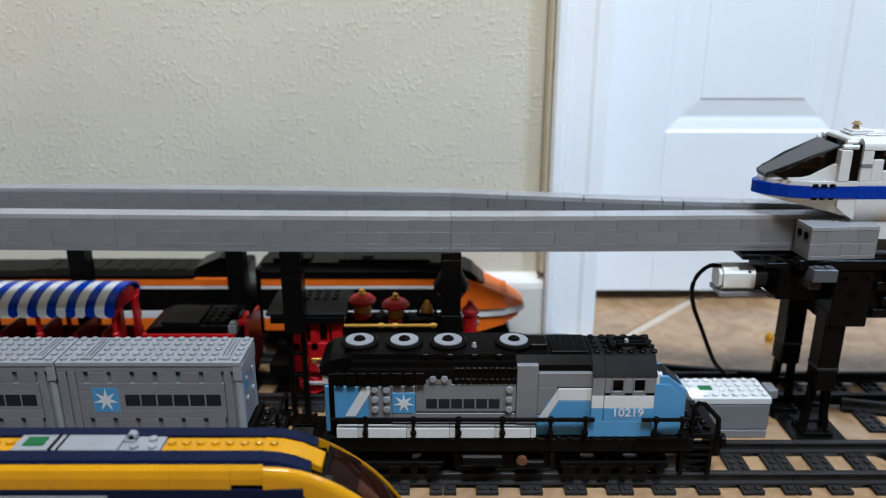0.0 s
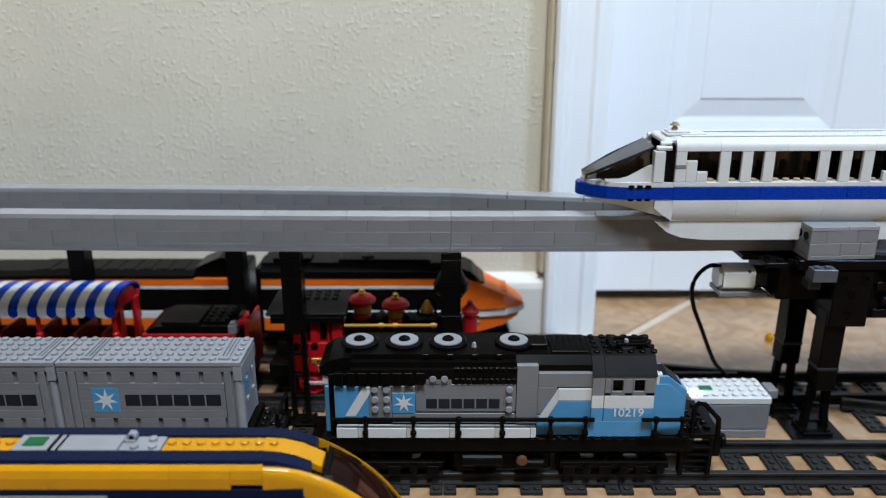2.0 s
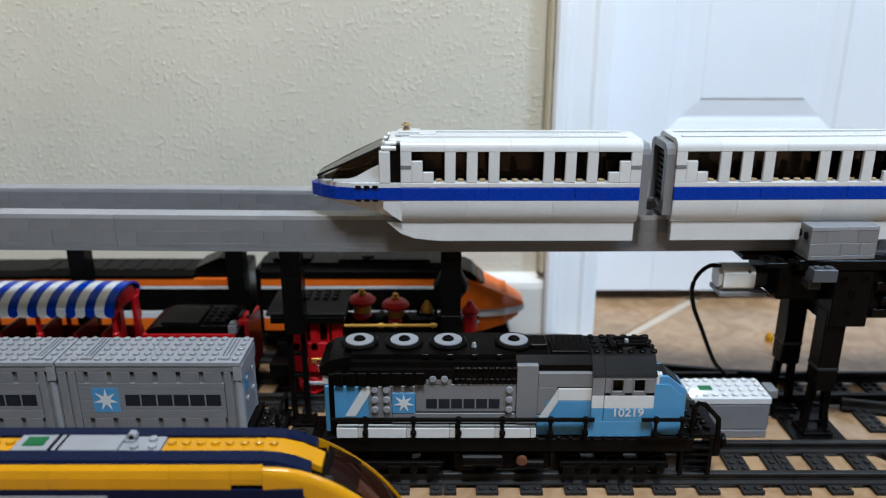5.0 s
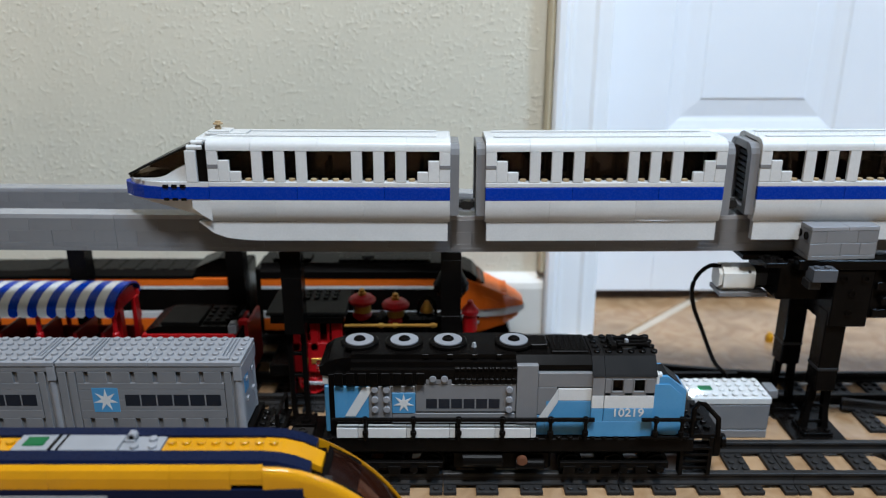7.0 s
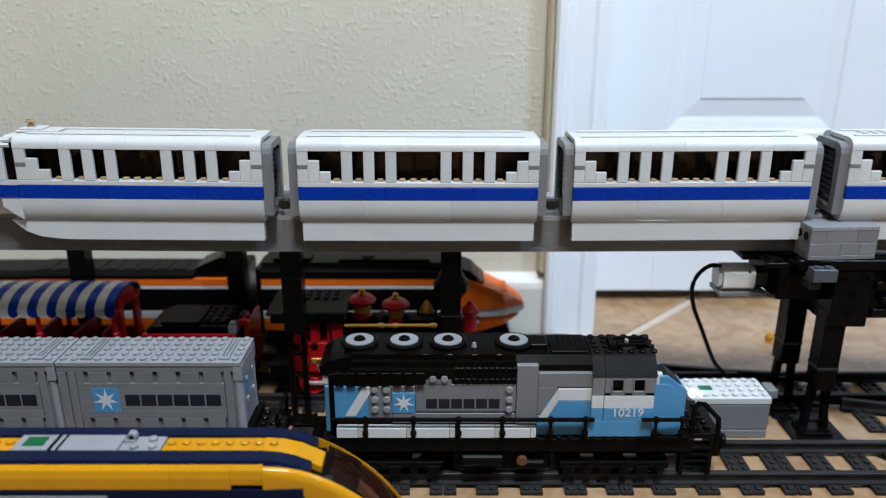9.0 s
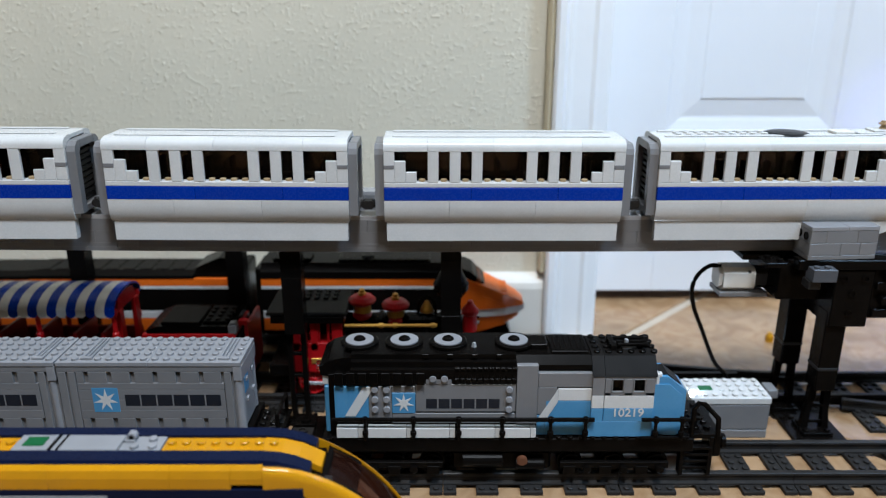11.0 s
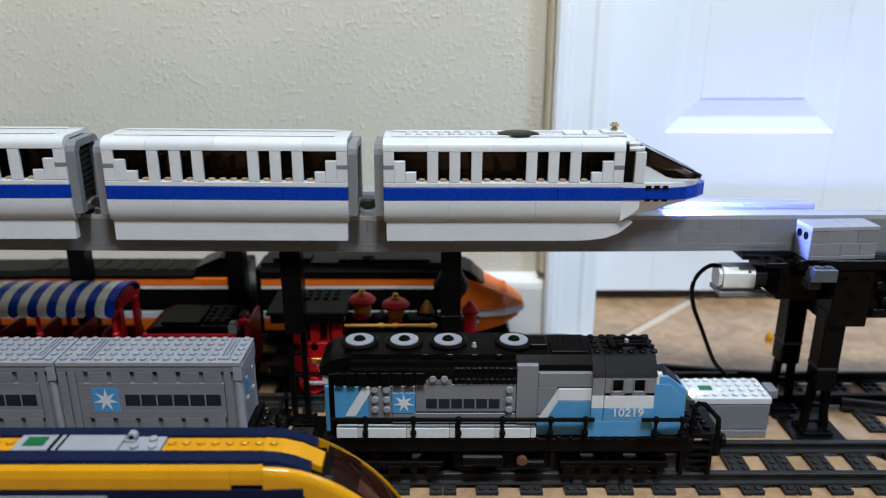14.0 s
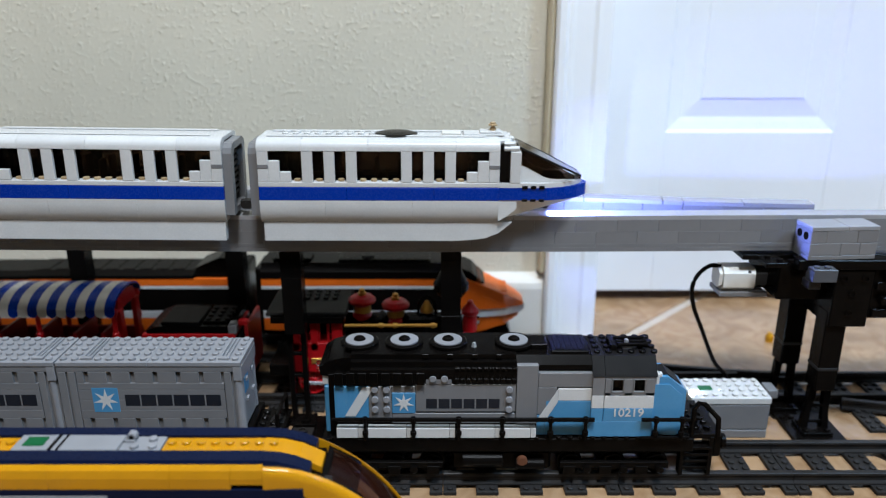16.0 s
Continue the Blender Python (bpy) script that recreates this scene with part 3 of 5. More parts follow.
CAR_ONE = monorail_car("white monorail lead car with blue band and raked smoked windscreen", -1)
CAR_TWO = monorail_car("white monorail coach with blue band and smoked windows")
CAR_THREE = monorail_car("white monorail coach with blue band and smoked windows")
CAR_FOUR = monorail_car("white monorail tail car with blue band, roof dish and glowing light", 1)


# ---- shared train parts ----
def wheel(parent, x, y, z, r, material, face=-1, spokes=0):
    """A flanged toy wheel with its hub on the outer face."""
    bm = lathe(fresh(), [(r + 1.2, 1.6), (r + 1.2, 0.4), (r, 0), (r, -3.4), (r - 1, -3.8), (r - 1.6, -2.6), (r * 0.45, -2.6), (r * 0.3, -4.2), (0.6, -4.2)],
               (x, y, z), "y", 22)
    if face > 0:
        for v in bm.verts:
            v.co.y = 2 * y - v.co.y
    for i in range(spokes):
        a = 2 * math.pi * i / spokes
        tube(bm, [(x, y + face * 3, z), (x + (r - 1) * math.cos(a), y + face * 3, z + (r - 1) * math.sin(a))], 0.8, 6)
    return part("wheel", bm, material, parent)


def bogie(parent, x0, x1, cy, zr=12.0, r=8.0, n=2, w=20.0):
    """Side frames with springs and axle boxes over the wheels."""
    for s in (-1, 1):
        bm = box(fresh(), x0, x1, cy + s * 21, cy + s * 26, zr + 7, zr + 12)
        k = int((x1 - x0) / 12)
        for i in range(k):
            x = x0 + (i + 0.5) * (x1 - x0) / k
            if i % 2:
                lathe(bm, [(3, 0), (3, s * 3), (2, s * 3.4)], (x, cy + s * 25.5, zr + 7), "y", 12)
            else:
                box(bm, x - 4.4, x + 4.4, cy + s * 22, cy + s * 27.6, zr + 3, zr + 9.5)
        part("side_frame", bm, BLACK, parent)
    for i in range(n):
        x = x0 + 8 + (x1 - x0 - 16) * i / max(1, n - 1)
        for s in (-1, 1):
            wheel(parent, x, cy + s * 18.4, zr + r, r, BLACK, s)


def star(parent, x, z, y, r, material):
    pts = []
    for i in range(14):
        a = math.pi / 2 + math.pi * i / 7
        q = r if i % 2 == 0 else r * 0.36
        pts.append((x + q * math.cos(a), z + q * math.sin(a)))
    return part("emblem", prism(fresh(), pts, "y", y - 0.12, y + 0.3), material, parent)


def word_bars(parent, x0, x1, z0, z1, y):
    """A wordmark as six plain bars of its size and colour."""
    w = (x1 - x0) / 6
    for i in range(6):
        part("wordmark_bar", box(fresh(), x0 + i * w + 0.55, x0 + (i + 1) * w - 0.55, y - 0.1, y + 0.3, z0, z1, 0.05), INK, parent)


# ---- the freight locomotive ----
def freight_loco():
    t = thing("toy_locomotive", 50, 32, 12, "black, grey and light blue brick-built freight locomotive on track", "toy train")
    YF, YB = 8.0, 56.0
    part("frame", box(fresh(), -86, 178, 5, 59, 33, 44, 0.6), BLACK, t)
    bm = fresh()
    for i in range(30):
        if not 12 < i < 15:
            stud(bm, -78 + 8 * i, 6.5, 44, n=10)
    pieces("walkway_stud", bm, BLACK, t)
    # white lower panels behind the handrail
    for a, b in ((-75, -56), (-53, -22), (-20, 8.5), (12, 40.5), (43, 65.5)):
        part("skirt_panel", box(box(fresh(), a, b - 4, 4.2, 10, 45, 53), b - 3.8, b, 4.5, 10, 45, 52.8), WHITE, t)
    # hood
    part("hood_core", box(fresh(), -80, 104, YF + 2, YB - 2, 44, 92), BLACK, t)
    def side(name, a, b, z0, z1, material, proud=0.0):
        return part(name, box(fresh(), a + 0.06, b - 0.06, YF - proud, YF + 4, z0, z1, 0.25), material, t)
    side("side_panel", -76, -52, 56, 83.5, SKY)
    part("stripe_tile", prism(fresh(), [(-69, 60.5), (-61.5, 60.5), (-48, 83.4), (-55.8, 83.4)], "y", YF - 0.4, YF + 1), WHITE, t)
    side("side_panel", -52, -36, 56, 83.5, GREY)
    bm = fresh()
    for x in (-47.6, -39.4):
        for z in (66.2, 74.0, 81.8):
            stud(bm, x, YF, z, "y", h=-1.8)
    for z in (66.2, 74.0, 81.8):
        stud(bm, 46.2, YF, z, "y", h=-1.8)
    for x in (-7, 1):
        stud(bm, x, YF, 90.2, "y", h=-1.8)
    pieces("side_stud", bm, PALE, t)
    side("emblem_tile", -35.7, -19.3, 62.8, 79, SKY, 0.3)
    star(t, -27.5, 70.9, YF - 0.5, 7.2, WHITE)
    side("side_panel", -35.8, 51, 54.8, 62.7, GREY)
    side("side_panel", -19.2, 51, 64, 85.5, GREY)
    side("side_panel", -35.8, -19.4, 79.1, 84, GREY)
    side("side_panel", -12, 6, 85.6, 94.6, GREY, 0.2)
    word_bars(t, -12.4, 40.2, 66.6, 74.2, YF)
    side("side_panel", 51.2, 66, 54.8, 100.2, GREY, 0.6)
    side("side_panel", 66.1, 105, 83.2, 94.2, GREY)
    side("side_panel", 66.1, 79.3, 62, 83, GREY)
    part("stripe_tile", prism(fresh(), [(66.4, 58), (72.5, 58), (80.3, 72), (80.3, 82)], "y", YF - 0.6, YF + 1), WHITE, t)
    side("side_panel", 80.4, 105, 72.8, 82.2, WHITE, 0.1)
    side("side_panel", 72, 105, 45.5, 72.6, SKY, 0.1)
    side("side_panel", 66.2, 72, 45.5, 61, SKY)
    # far side, plain
    part("far_side", box(fresh(), -80, 104, YB - 1.8, YB, 45, 84), GREY, t)
    # rear end
    part("rear_end", box(fresh(), -83.5, -76.2, 12, 52, 45, 82, 1), SKY, t)
    part("rear_band", box(fresh(), -84.5, -80, 14, 50, 82.2, 89), WHITE, t)
    part("rear_cap", prism(fresh(), [(-79, 89.2), (-85.5, 90), (-86.5, 96), (-80, 100.5), (-70, 103.4), (-64, 103.6), (-64, 89.2)], "y", 13, 51), BLACK, t)
    bm = fresh()
    for z in (96.5, 100.5):
        lathe(bm, [(1.9, 0), (1.9, -2.2), (1.2, -2.8)], (-85.6, 15.5, z - 2), "x", 12)
    pieces("rear_lamp", bm, CLEAR, t)
    # roof with rounded shoulder
    prof = [(YF + 1, 84), (YF - 1.2, 94), (YF - 1.2, 97), (YF + 2.4, 97.4), (YF + 2.4, 101.4), (YF + 6, 101.8), (YF + 6, 105.6),
            (YB - 6, 105.6), (YB - 6, 101.8), (YB - 2, 101.4), (YB - 1, 97), (YB, 84)]
    part("roof", prism(fresh(), prof, "x", -63.9, 51), BLACK, t)
    prof2 = [(YF + 3, 94.6), (YF + 3, 99), (YF + 8, 104.4), (YB - 8, 104.4), (YB - 3, 99), (YB - 3, 94.6)]
    part("roof", prism(fresh(), prof2, "x", 51.1, 104), BLACK, t)
    bm = fresh()
    for i in range(8):
        x = -73 + 8.05 * i
        lathe(bm, [(2.3, 0), (2.3, -2.4), (1.7, -2.6)], (x + 1, YF + 0.6, 90.6), "y", 12)
    pieces("clip_pin", bm, GREY, t)
    bm = fresh()
    for i in range(8):
        x = -72 + 8.05 * i
        box(bm, x - 2.9, x + 2.9, YF - 2.6, YF + 1, 86, 95.4)
    pieces("clip", bm, BLACK, t)
    bm = fresh()
    for i in range(11):
        for j in range(3):
            box(bm, 8 + 4 * i, 11.2 + 4 * i, YF - 1.2, YF + 2, 87 + j * 4.2, 90.4 + j * 4.2, 0.3)
    pieces("grille_slat", bm, BLACK, t)
    bm = fresh()
    for x in range(4):
        box(bm, -14 + 17 * x, -10 + 17 * x, 12, 15, 103.5, 106.5)
    box(bm, 62, 74, 24, 40, 104, 108.5, 0.6)
    box(bm, 76, 102, 18, 46, 104.4, 106.2, 0.5)
    for i in range(6):
        box(bm, 79 + 4 * i, 81 + 4 * i, 20, 44, 106.1, 107, 0.2)
    pieces("roof_hatch", bm, BLACK, t)
    for i, x in enumerate((-59.6, -27.6, 3.6, 50.6)):
        bm = lathe(fresh(), [(13, 0), (13.6, 0.8), (13.6, 2.4), (12.6, 3), (10.4, 3), (10.2, 2.2), (0.4, 2.2)], (x, 32, 105.4), "z", 30)
        fan = part("roof_fan", bm, BLACK, t)
        bm = lathe(fresh(), [(10, 0), (10, 1.4), (4.4, 1.4), (4.1, 0.6), (4.1, 0)], (x, 32, 107.6), "z", 28)
        part("fan_disc", bm, PALE, fan, "pale grey disc")
        part("fan_hub", lathe(fresh(), [(4.3, 0), (4.3, 1.6), (3.6, 2.6), (2.2, 3.4), (0.6, 3.6)], (x, 32, 107.6), "z", 18), BLACK, fan)
    bm = fresh()
    lathe(bm, [(2.2, 0), (1.2, 4.4), (0.2, 4.8)], (22, 26, 104.5), "z", 4)
    part("roof_horn", bm, SILVER, t)
    # cab
    part("cab_shell", box(fresh(), 104.2, 146, 9, 55, 45, 93), BLACK, t)
    CY0 = 5.6
    def cabp(name, a, b, z0, z1, material, proud=0.0):
        return part(name, box(fresh(), a + 0.06, b - 0.06, CY0 - proud, CY0 + 3.6, z0, z1, 0.25), material, t)
    cabp("cab_side", 103.5, 112, 78, 92.4, GREY)
    cabp("cab_side", 112.2, 147, 91, 92.5, GREY)
    for a, b in ((112.2, 116.6), (125.6, 131.6), (140.6, 147)):
        cabp("cab_side", a, b, 78, 91, GREY)
    cabp("cab_side", 112.2, 147, 78, 80.4, GREY)
    for a in (116.6, 131.6):
        fr = part("cab_window", box(fresh(), a + 0.3, a + 8.7, CY0 + 1.6, CY0 + 2.2, 80.6, 90.8, 0.1), SMOKE, t)
        bm = fresh()
        box(bm, a, a + 0.9, CY0 - 0.3, CY0 + 1.5, 80.4, 91, 0.2)
        box(bm, a + 8.1, a + 9, CY0 - 0.3, CY0 + 1.5, 80.4, 91, 0.2)
        box(bm, a, a + 9, CY0 - 0.3, CY0 + 1.5, 90.2, 91, 0.2)
        box(bm, a, a + 9, CY0 - 0.3, CY0 + 1.5, 80.4, 81.2, 0.2)
        part("window_frame", bm, GREY, fr)
    cabp("cab_band", 103.5, 112, 68, 77.9, WHITE)
    cabp("cab_band", 112.2, 147, 68, 77.9, WHITE)
    cabp("cab_lower", 103.5, 112, 45.5, 67.9, SKY)
    cabp("cab_lower", 112.2, 147, 57.8, 67.9, SKY, 0.1)
    cabp("cab_lower", 100, 147, 45.3, 57.6, SKY, 0.1)
    num = bpy.data.curves.new("number", "FONT")
    num.body, num.size, num.extrude, num.offset = "10219", 0.0088, 0.00008, 0.00013
    num.materials.append(WHITE)
    ob = new("number", num)
    ob.parent = t
    ob.matrix_basis = pose((118.0 - 50) / 1000, (CY0 - 0.35 - 32) / 1000, (61.9 - 12) / 1000, 90, 0, 0) @ Matrix.Diagonal((1.03, 1, 1, 1))
    tagged(ob, "white printed number")
    prof = [(CY0 - 0.4, 92.6), (CY0 + 0.6, 94), (CY0 + 9, 104.4), (56 - 9, 104.4), (58, 94), (58, 92.6)]
    part("cab_roof", prism(fresh(), prof, "x", 103.4, 111.9), DUSTY, t)
    part("cab_roof", prism(fresh(), prof, "x", 112.2, 148), DUSTY, t)
    bm = fresh()
    studs(bm, 108, 6, 20, 4, 104.4)
    pieces("roof_stud", bm, BLACK, t)
    bm = fresh()
    for y in (24, 29, 35):
        lathe(bm, [(1.3, -11), (1.3, 6), (2.3, 9), (2.3, 10)], (134, y, 108.4), "x", 10)
    box(bm, 118, 122, 22, 40, 104.4, 109)
    pieces("air_horn", bm, BLACK, t)
    bm = box(fresh(), 127, 134, 24, 30, 104.4, 107)
    box(bm, 128.5, 131, 25, 28, 107, 111.5)
    part("horn_mount", bm, PALE, t)
    bm = fresh()
    for y in (26, 38):
        lathe(bm, [(2.3, 0), (2.3, 2), (1.4, 2.8)], (148.4, y, 97), "x", 12)
    pieces("head_lamp", bm, CLEAR, t)
    bm = box(fresh(), 148.2, 150.6, 9, 15, 84, 93, 0.5)
    lathe(bm, [(2.2, 0), (2.2, 1.6), (1.2, 2.2)], (150.6, 12, 91), "x", 12)
    part("marker_lamp", bm, WHITE, t, "small white marker lamp")
    # short nose
    part("short_nose", prism(fresh(), [(146.2, 45), (146.2, 90), (157, 90), (170.5, 79.5), (170.5, 45)], "y", 10, 32), SKY, t)
    part("nose_side", prism(fresh(), [(147.2, 45), (147.2, 85), (158, 85), (167.5, 76.5), (167.5, 45)], "y", 8.6, 9.9), SKY, t)
    part("nose_screen", prism(fresh(), [(148.5, 90.1), (157.2, 90.1), (167.5, 82.1), (167.5, 82.7), (157.4, 90.6), (148.5, 90.6)], "y", 13.5, 29), DUSTY, t)
    part("nose_rear", box(fresh(), 146.2, 170.4, 32.2, 54, 45, 72, 0.6), SKY, t)
    # deck, steps and end rails
    part("end_deck", box(fresh(), 166, 194, 8, 56, 42, 46), BLACK, t)
    bm = fresh()
    for i in range(4):
        box(bm, 172, 192, 6 + i * 1.1, 14 + i, 34 - i * 6, 36.4 - i * 6)
    box(bm, 170, 173, 7, 14, 12.5, 44)
    box(bm, 190, 193, 7, 14, 12.5, 44)
    pieces("step", bm, BLACK, t)
    bm = fresh()
    for y in (9,):
        tube(bm, [(177, y, 44), (177, y, 66), (180, y, 70.5), (184, y, 69.5), (195, y, 58), (196, y, 44)], 1.9)
    pieces("end_rail", bm, BLACK, t)
    bm = box(fresh(), 194, 200, 10, 54, 26, 44, 0.8)
    box(bm, 196, 205, 26, 38, 20, 28, 1)
    part("coupler", bm, BLACK, t)
    bm = fresh()
    for y in (14, 50):
        lathe(bm, [(5.4, 0), (5.4, 3), (4, 3.4)], (199.8, y, 37), "x", 18)
        lathe(bm, [(2.2, -6), (2.2, 0)], (199.8, y, 37), "x", 12)
    part("buffer", bm, BLACK, t)
    bm = fresh()
    studs(bm, 174, 3, 16, 5, 46)
    lathe(bm, [(6, 0), (6, 1.8), (3.4, 1.8), (3.4, 0.4)], (183, 22, 52), "z", 20)
    lathe(bm, [(2, 46), (2, 52)], (183, 22, 0), "z", 10)
    pieces("deck_fitting", bm, BLACK, t)
    # handrails
    bm = tube(fresh(), [(-78, 3.6, 60.2), (106, 3.6, 60.2)], 1.55, 10)
    part("handrail", bm, BLACK, t)
    bm = tube(fresh(), [(139, 3.2, 60.4), (173, 3.2, 60.4)], 1.4, 10)
    tube(bm, [(139, 3.2, 46), (173, 3.2, 46)], 1.2, 10)
    part("handrail", bm, BLACK, t)
    for x in (-54.6, -20.8, 11, 41.8, 75.5, 100, 149.2, 167.5):
        bm = lathe(fresh(), [(1.4, 44), (1.4, 48), (2.2, 48.4), (2.2, 51), (1.2, 51.4), (1.2, 58), (2.1, 58.4), (2.1, 62), (1.4, 62.3)], (x, 3.4, 0), "z", 10)
        part("stanchion", bm, BLACK, t)
    # underframe
    bogie(t, -70, 0, 32, n=3)
    bogie(t, 84, 162, 32, n=3)
    bm = box(fresh(), 6, 78, 10, 54, 15, 31, 2)
    lathe(bm, [(5, 0), (5, 28), (4, 29)], (14, 6.5, 26), "x", 16)
    lathe(bm, [(4, 0), (4, 20), (3, 21)], (52, 7, 22), "x", 16)
    part("fuel_tank", bm, BLACK, t)
    part("tank_cap", lathe(fresh(), [(3.9, 0), (3.9, -2.4), (3, -3)], (56.5, 6.2, 26), "y", 18), BROWN, t, "brown round cap")
    return t


freight_loco()


# ---- container wagon ----
def container(x0, label):
    x1 = x0 + 129.0
    c = thing("shipping_container", (x0 + x1) / 2, 32, 46, label, "toy container", "grey shipping containers")
    Y0, Y1, ZT = 12.0, 52.0, 100.6
    part("core", box(fresh(), x0 + 2, x1 - 6, Y0 + 1.6, Y1 - 1.6, 46.4, 97), GREY, c)
    # Roof plates and studs take the paler grey: light from above in the colour.
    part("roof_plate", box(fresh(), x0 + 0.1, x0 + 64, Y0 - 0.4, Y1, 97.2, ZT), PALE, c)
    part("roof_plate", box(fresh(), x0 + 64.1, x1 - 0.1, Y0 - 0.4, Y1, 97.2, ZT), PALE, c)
    bm = fresh()
    for i in range(16):
        if i in (2, 14):
            continue
        for j in range(5):
            stud(bm, x0 + 4.5 + 8 * i, Y0 + 4 + 8 * j, ZT)
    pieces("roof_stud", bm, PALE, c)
    for i in (2, 14):
        bm = fresh()
        x = x0 + 4.5 + 8 * i
        for d in (-2.6, 0, 2.6):
            tube(bm, [(x + d, Y0 + 6, ZT + 0.9), (x + d, Y1 - 3, ZT + 0.9)], 0.8, 6)
        box(bm, x - 4, x + 4, Y0 + 3, Y0 + 6, ZT, ZT + 1.8)
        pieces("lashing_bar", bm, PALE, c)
    # ribbed long sides
    for s, ya, yb in ((-1, Y0, Y0 + 3), (1, Y1 - 3, Y1)):
        part("side_rail", box(fresh(), x0 + 0.2, x1 - 0.2, ya, yb, 93, 97.1, 0.2), GREY, c)
        edge = [x0 + 11.6, x0 + 20.0] + [x0 + 36.2 + 16.1 * i for i in range(5)] + [x1 - 13]
        z_up = (84.2, 92.9)
        for a, b in zip(edge, edge[1:]):
            part("side_brick", box(fresh(), a + 1.6, b - 1.6, ya, yb, z_up[0], z_up[1], 0.25), GREY, c)
            part("side_brick", box(fresh(), a + 1.6, b - 1.6, ya, yb, 46.5, 56.2, 0.25), GREY, c)
        for za, zb in ((56.3, 62.8), (62.9, 71), (71.1, 79), (79.1, 84.1)):
            part("side_panel", box(fresh(), x0 + 13, x1 - 13, ya, yb, za, zb, 0.2), GREY, c)
        part("corner_post", box(fresh(), x0 + 0.2, x0 + 6, ya, yb, 46.5, 92.9, 0.4), GREY, c)
        part("corner_rib", box(fresh(), x0 + 7.4, x0 + 12.6, ya, yb, 46.5, 92.9, 0.4), GREY, c)
        part("corner_rib", box(fresh(), x1 - 12.6, x1 - 7.6, ya, yb, 46.5, 92.9, 0.4), GREY, c)
    part("emblem_tile", box(fresh(), x0 + 22.6, x0 + 41, Y0 - 0.15, Y0 + 0.6, 61.4, 80.6, 0.1), SKY, c)
    star(c, x0 + 31.8, 71, Y0 - 0.2, 8.6, WHITE)
    word_bars(c, x0 + 44.8, x0 + 113.4, 66.4, 75.2, Y0)
    # door end
    part("end_head", box(fresh(), x1 - 6, x1, Y0 - 0.2, Y1 + 0.2, 86, 97.1, 0.4), PALE, c)
    for y in (Y0 + 3.6, Y1 - 3.6):
        part("lock_post", lathe(fresh(), [(3.4, 46.5), (3.4, 85.8)], (x1 - 3.6, y, 0), "z", 18), PALE, c)
    part("end_door", box(fresh(), x1 - 5, x1 - 1, Y0 + 7, Y1 - 7, 47, 85.9, 0.4), PALE, c)
    bm = fresh()
    for y in (24, 40):
        for z in (66, 82):
            box(bm, x1 - 1.2, x1 + 0.6, y - 2, y + 2, z - 1.5, z + 1.5)
    pieces("door_latch", bm, PALE, c)
    part("emblem_tile", box(fresh(), x1 - 1.2, x1 - 0.6, 20, 30, 72, 84, 0.1), SKY, c)


container(-269.5, "light grey brick-built shipping container with blue emblem tile")
container(-399.5, "light grey brick-built shipping container with blue emblem tile")


def container_wagon(x0, x1):
    w = thing("container_wagon", (x0 + x1) / 2, 32, 12, "black and dark grey flat wagon under the containers", "toy train")
    part("deck", box(fresh(), x0, x1, 10, 54, 38, 45.9, 0.6), BLACK, w)
    for y in (8, 52):
        part("side_beam", box(fresh(), x0 + 40, x1 - 40, y, y + 4, 30, 44), DARK, w)
    part("end_platform", box(fresh(), x1 + 0.1, x1 + 22, 14, 50, 36, 42), BLACK, w)
    bm = fresh()
    studs(bm, x1 + 4, 2, 20, 4, 42)
    pieces("platform_stud", bm, BLACK, w)
    bm = fresh()
    for y in (18, 34):
        lathe(bm, [(3.6, 0), (3.6, 2), (2.2, 2), (2.0, 0.8)], (x1 + 14, y, 42.4), "z", 14)
        box(bm, x1 + 9, x1 + 19, y - 5, y + 5, 40, 42.5)
    pieces("brake_plate", bm, DARK, w)
    bm = tube(fresh(), [(x1 + 18, 16, 42), (x1 + 18, 16, 56), (x1 + 18, 48, 56), (x1 + 18, 48, 42)], 1.5)
    part("end_handrail", bm, BLACK, w)
    part("coupler_deck", box(fresh(), x1 + 22.2, x1 + 47, 4, 60, 24, 30, 0.5), BLACK, w)
    for k, y in enumerate((10, 26, 42)):
        bm = box(fresh(), x1 + 24, x1 + 40, y, y + 12, 30.1, 33, 0.3)
        lathe(bm, [(4, 0), (4, 1.4), (2.6, 1.4), (2.4, 0.2)], (x1 + 32, y + 6, 33), "z", 14)
        part("coupler_plate", bm, DARK if k % 2 else BLACK, w)
    bogie(w, x0 + 10, x0 + 60, 32)
    bogie(w, x1 - 40, x1 + 10, 32)
    part("coupling_bar", box(fresh(), x1 + 22, x1 + 50, 28, 36, 18, 23.5), BLACK, w)


container_wagon(-402, -137)


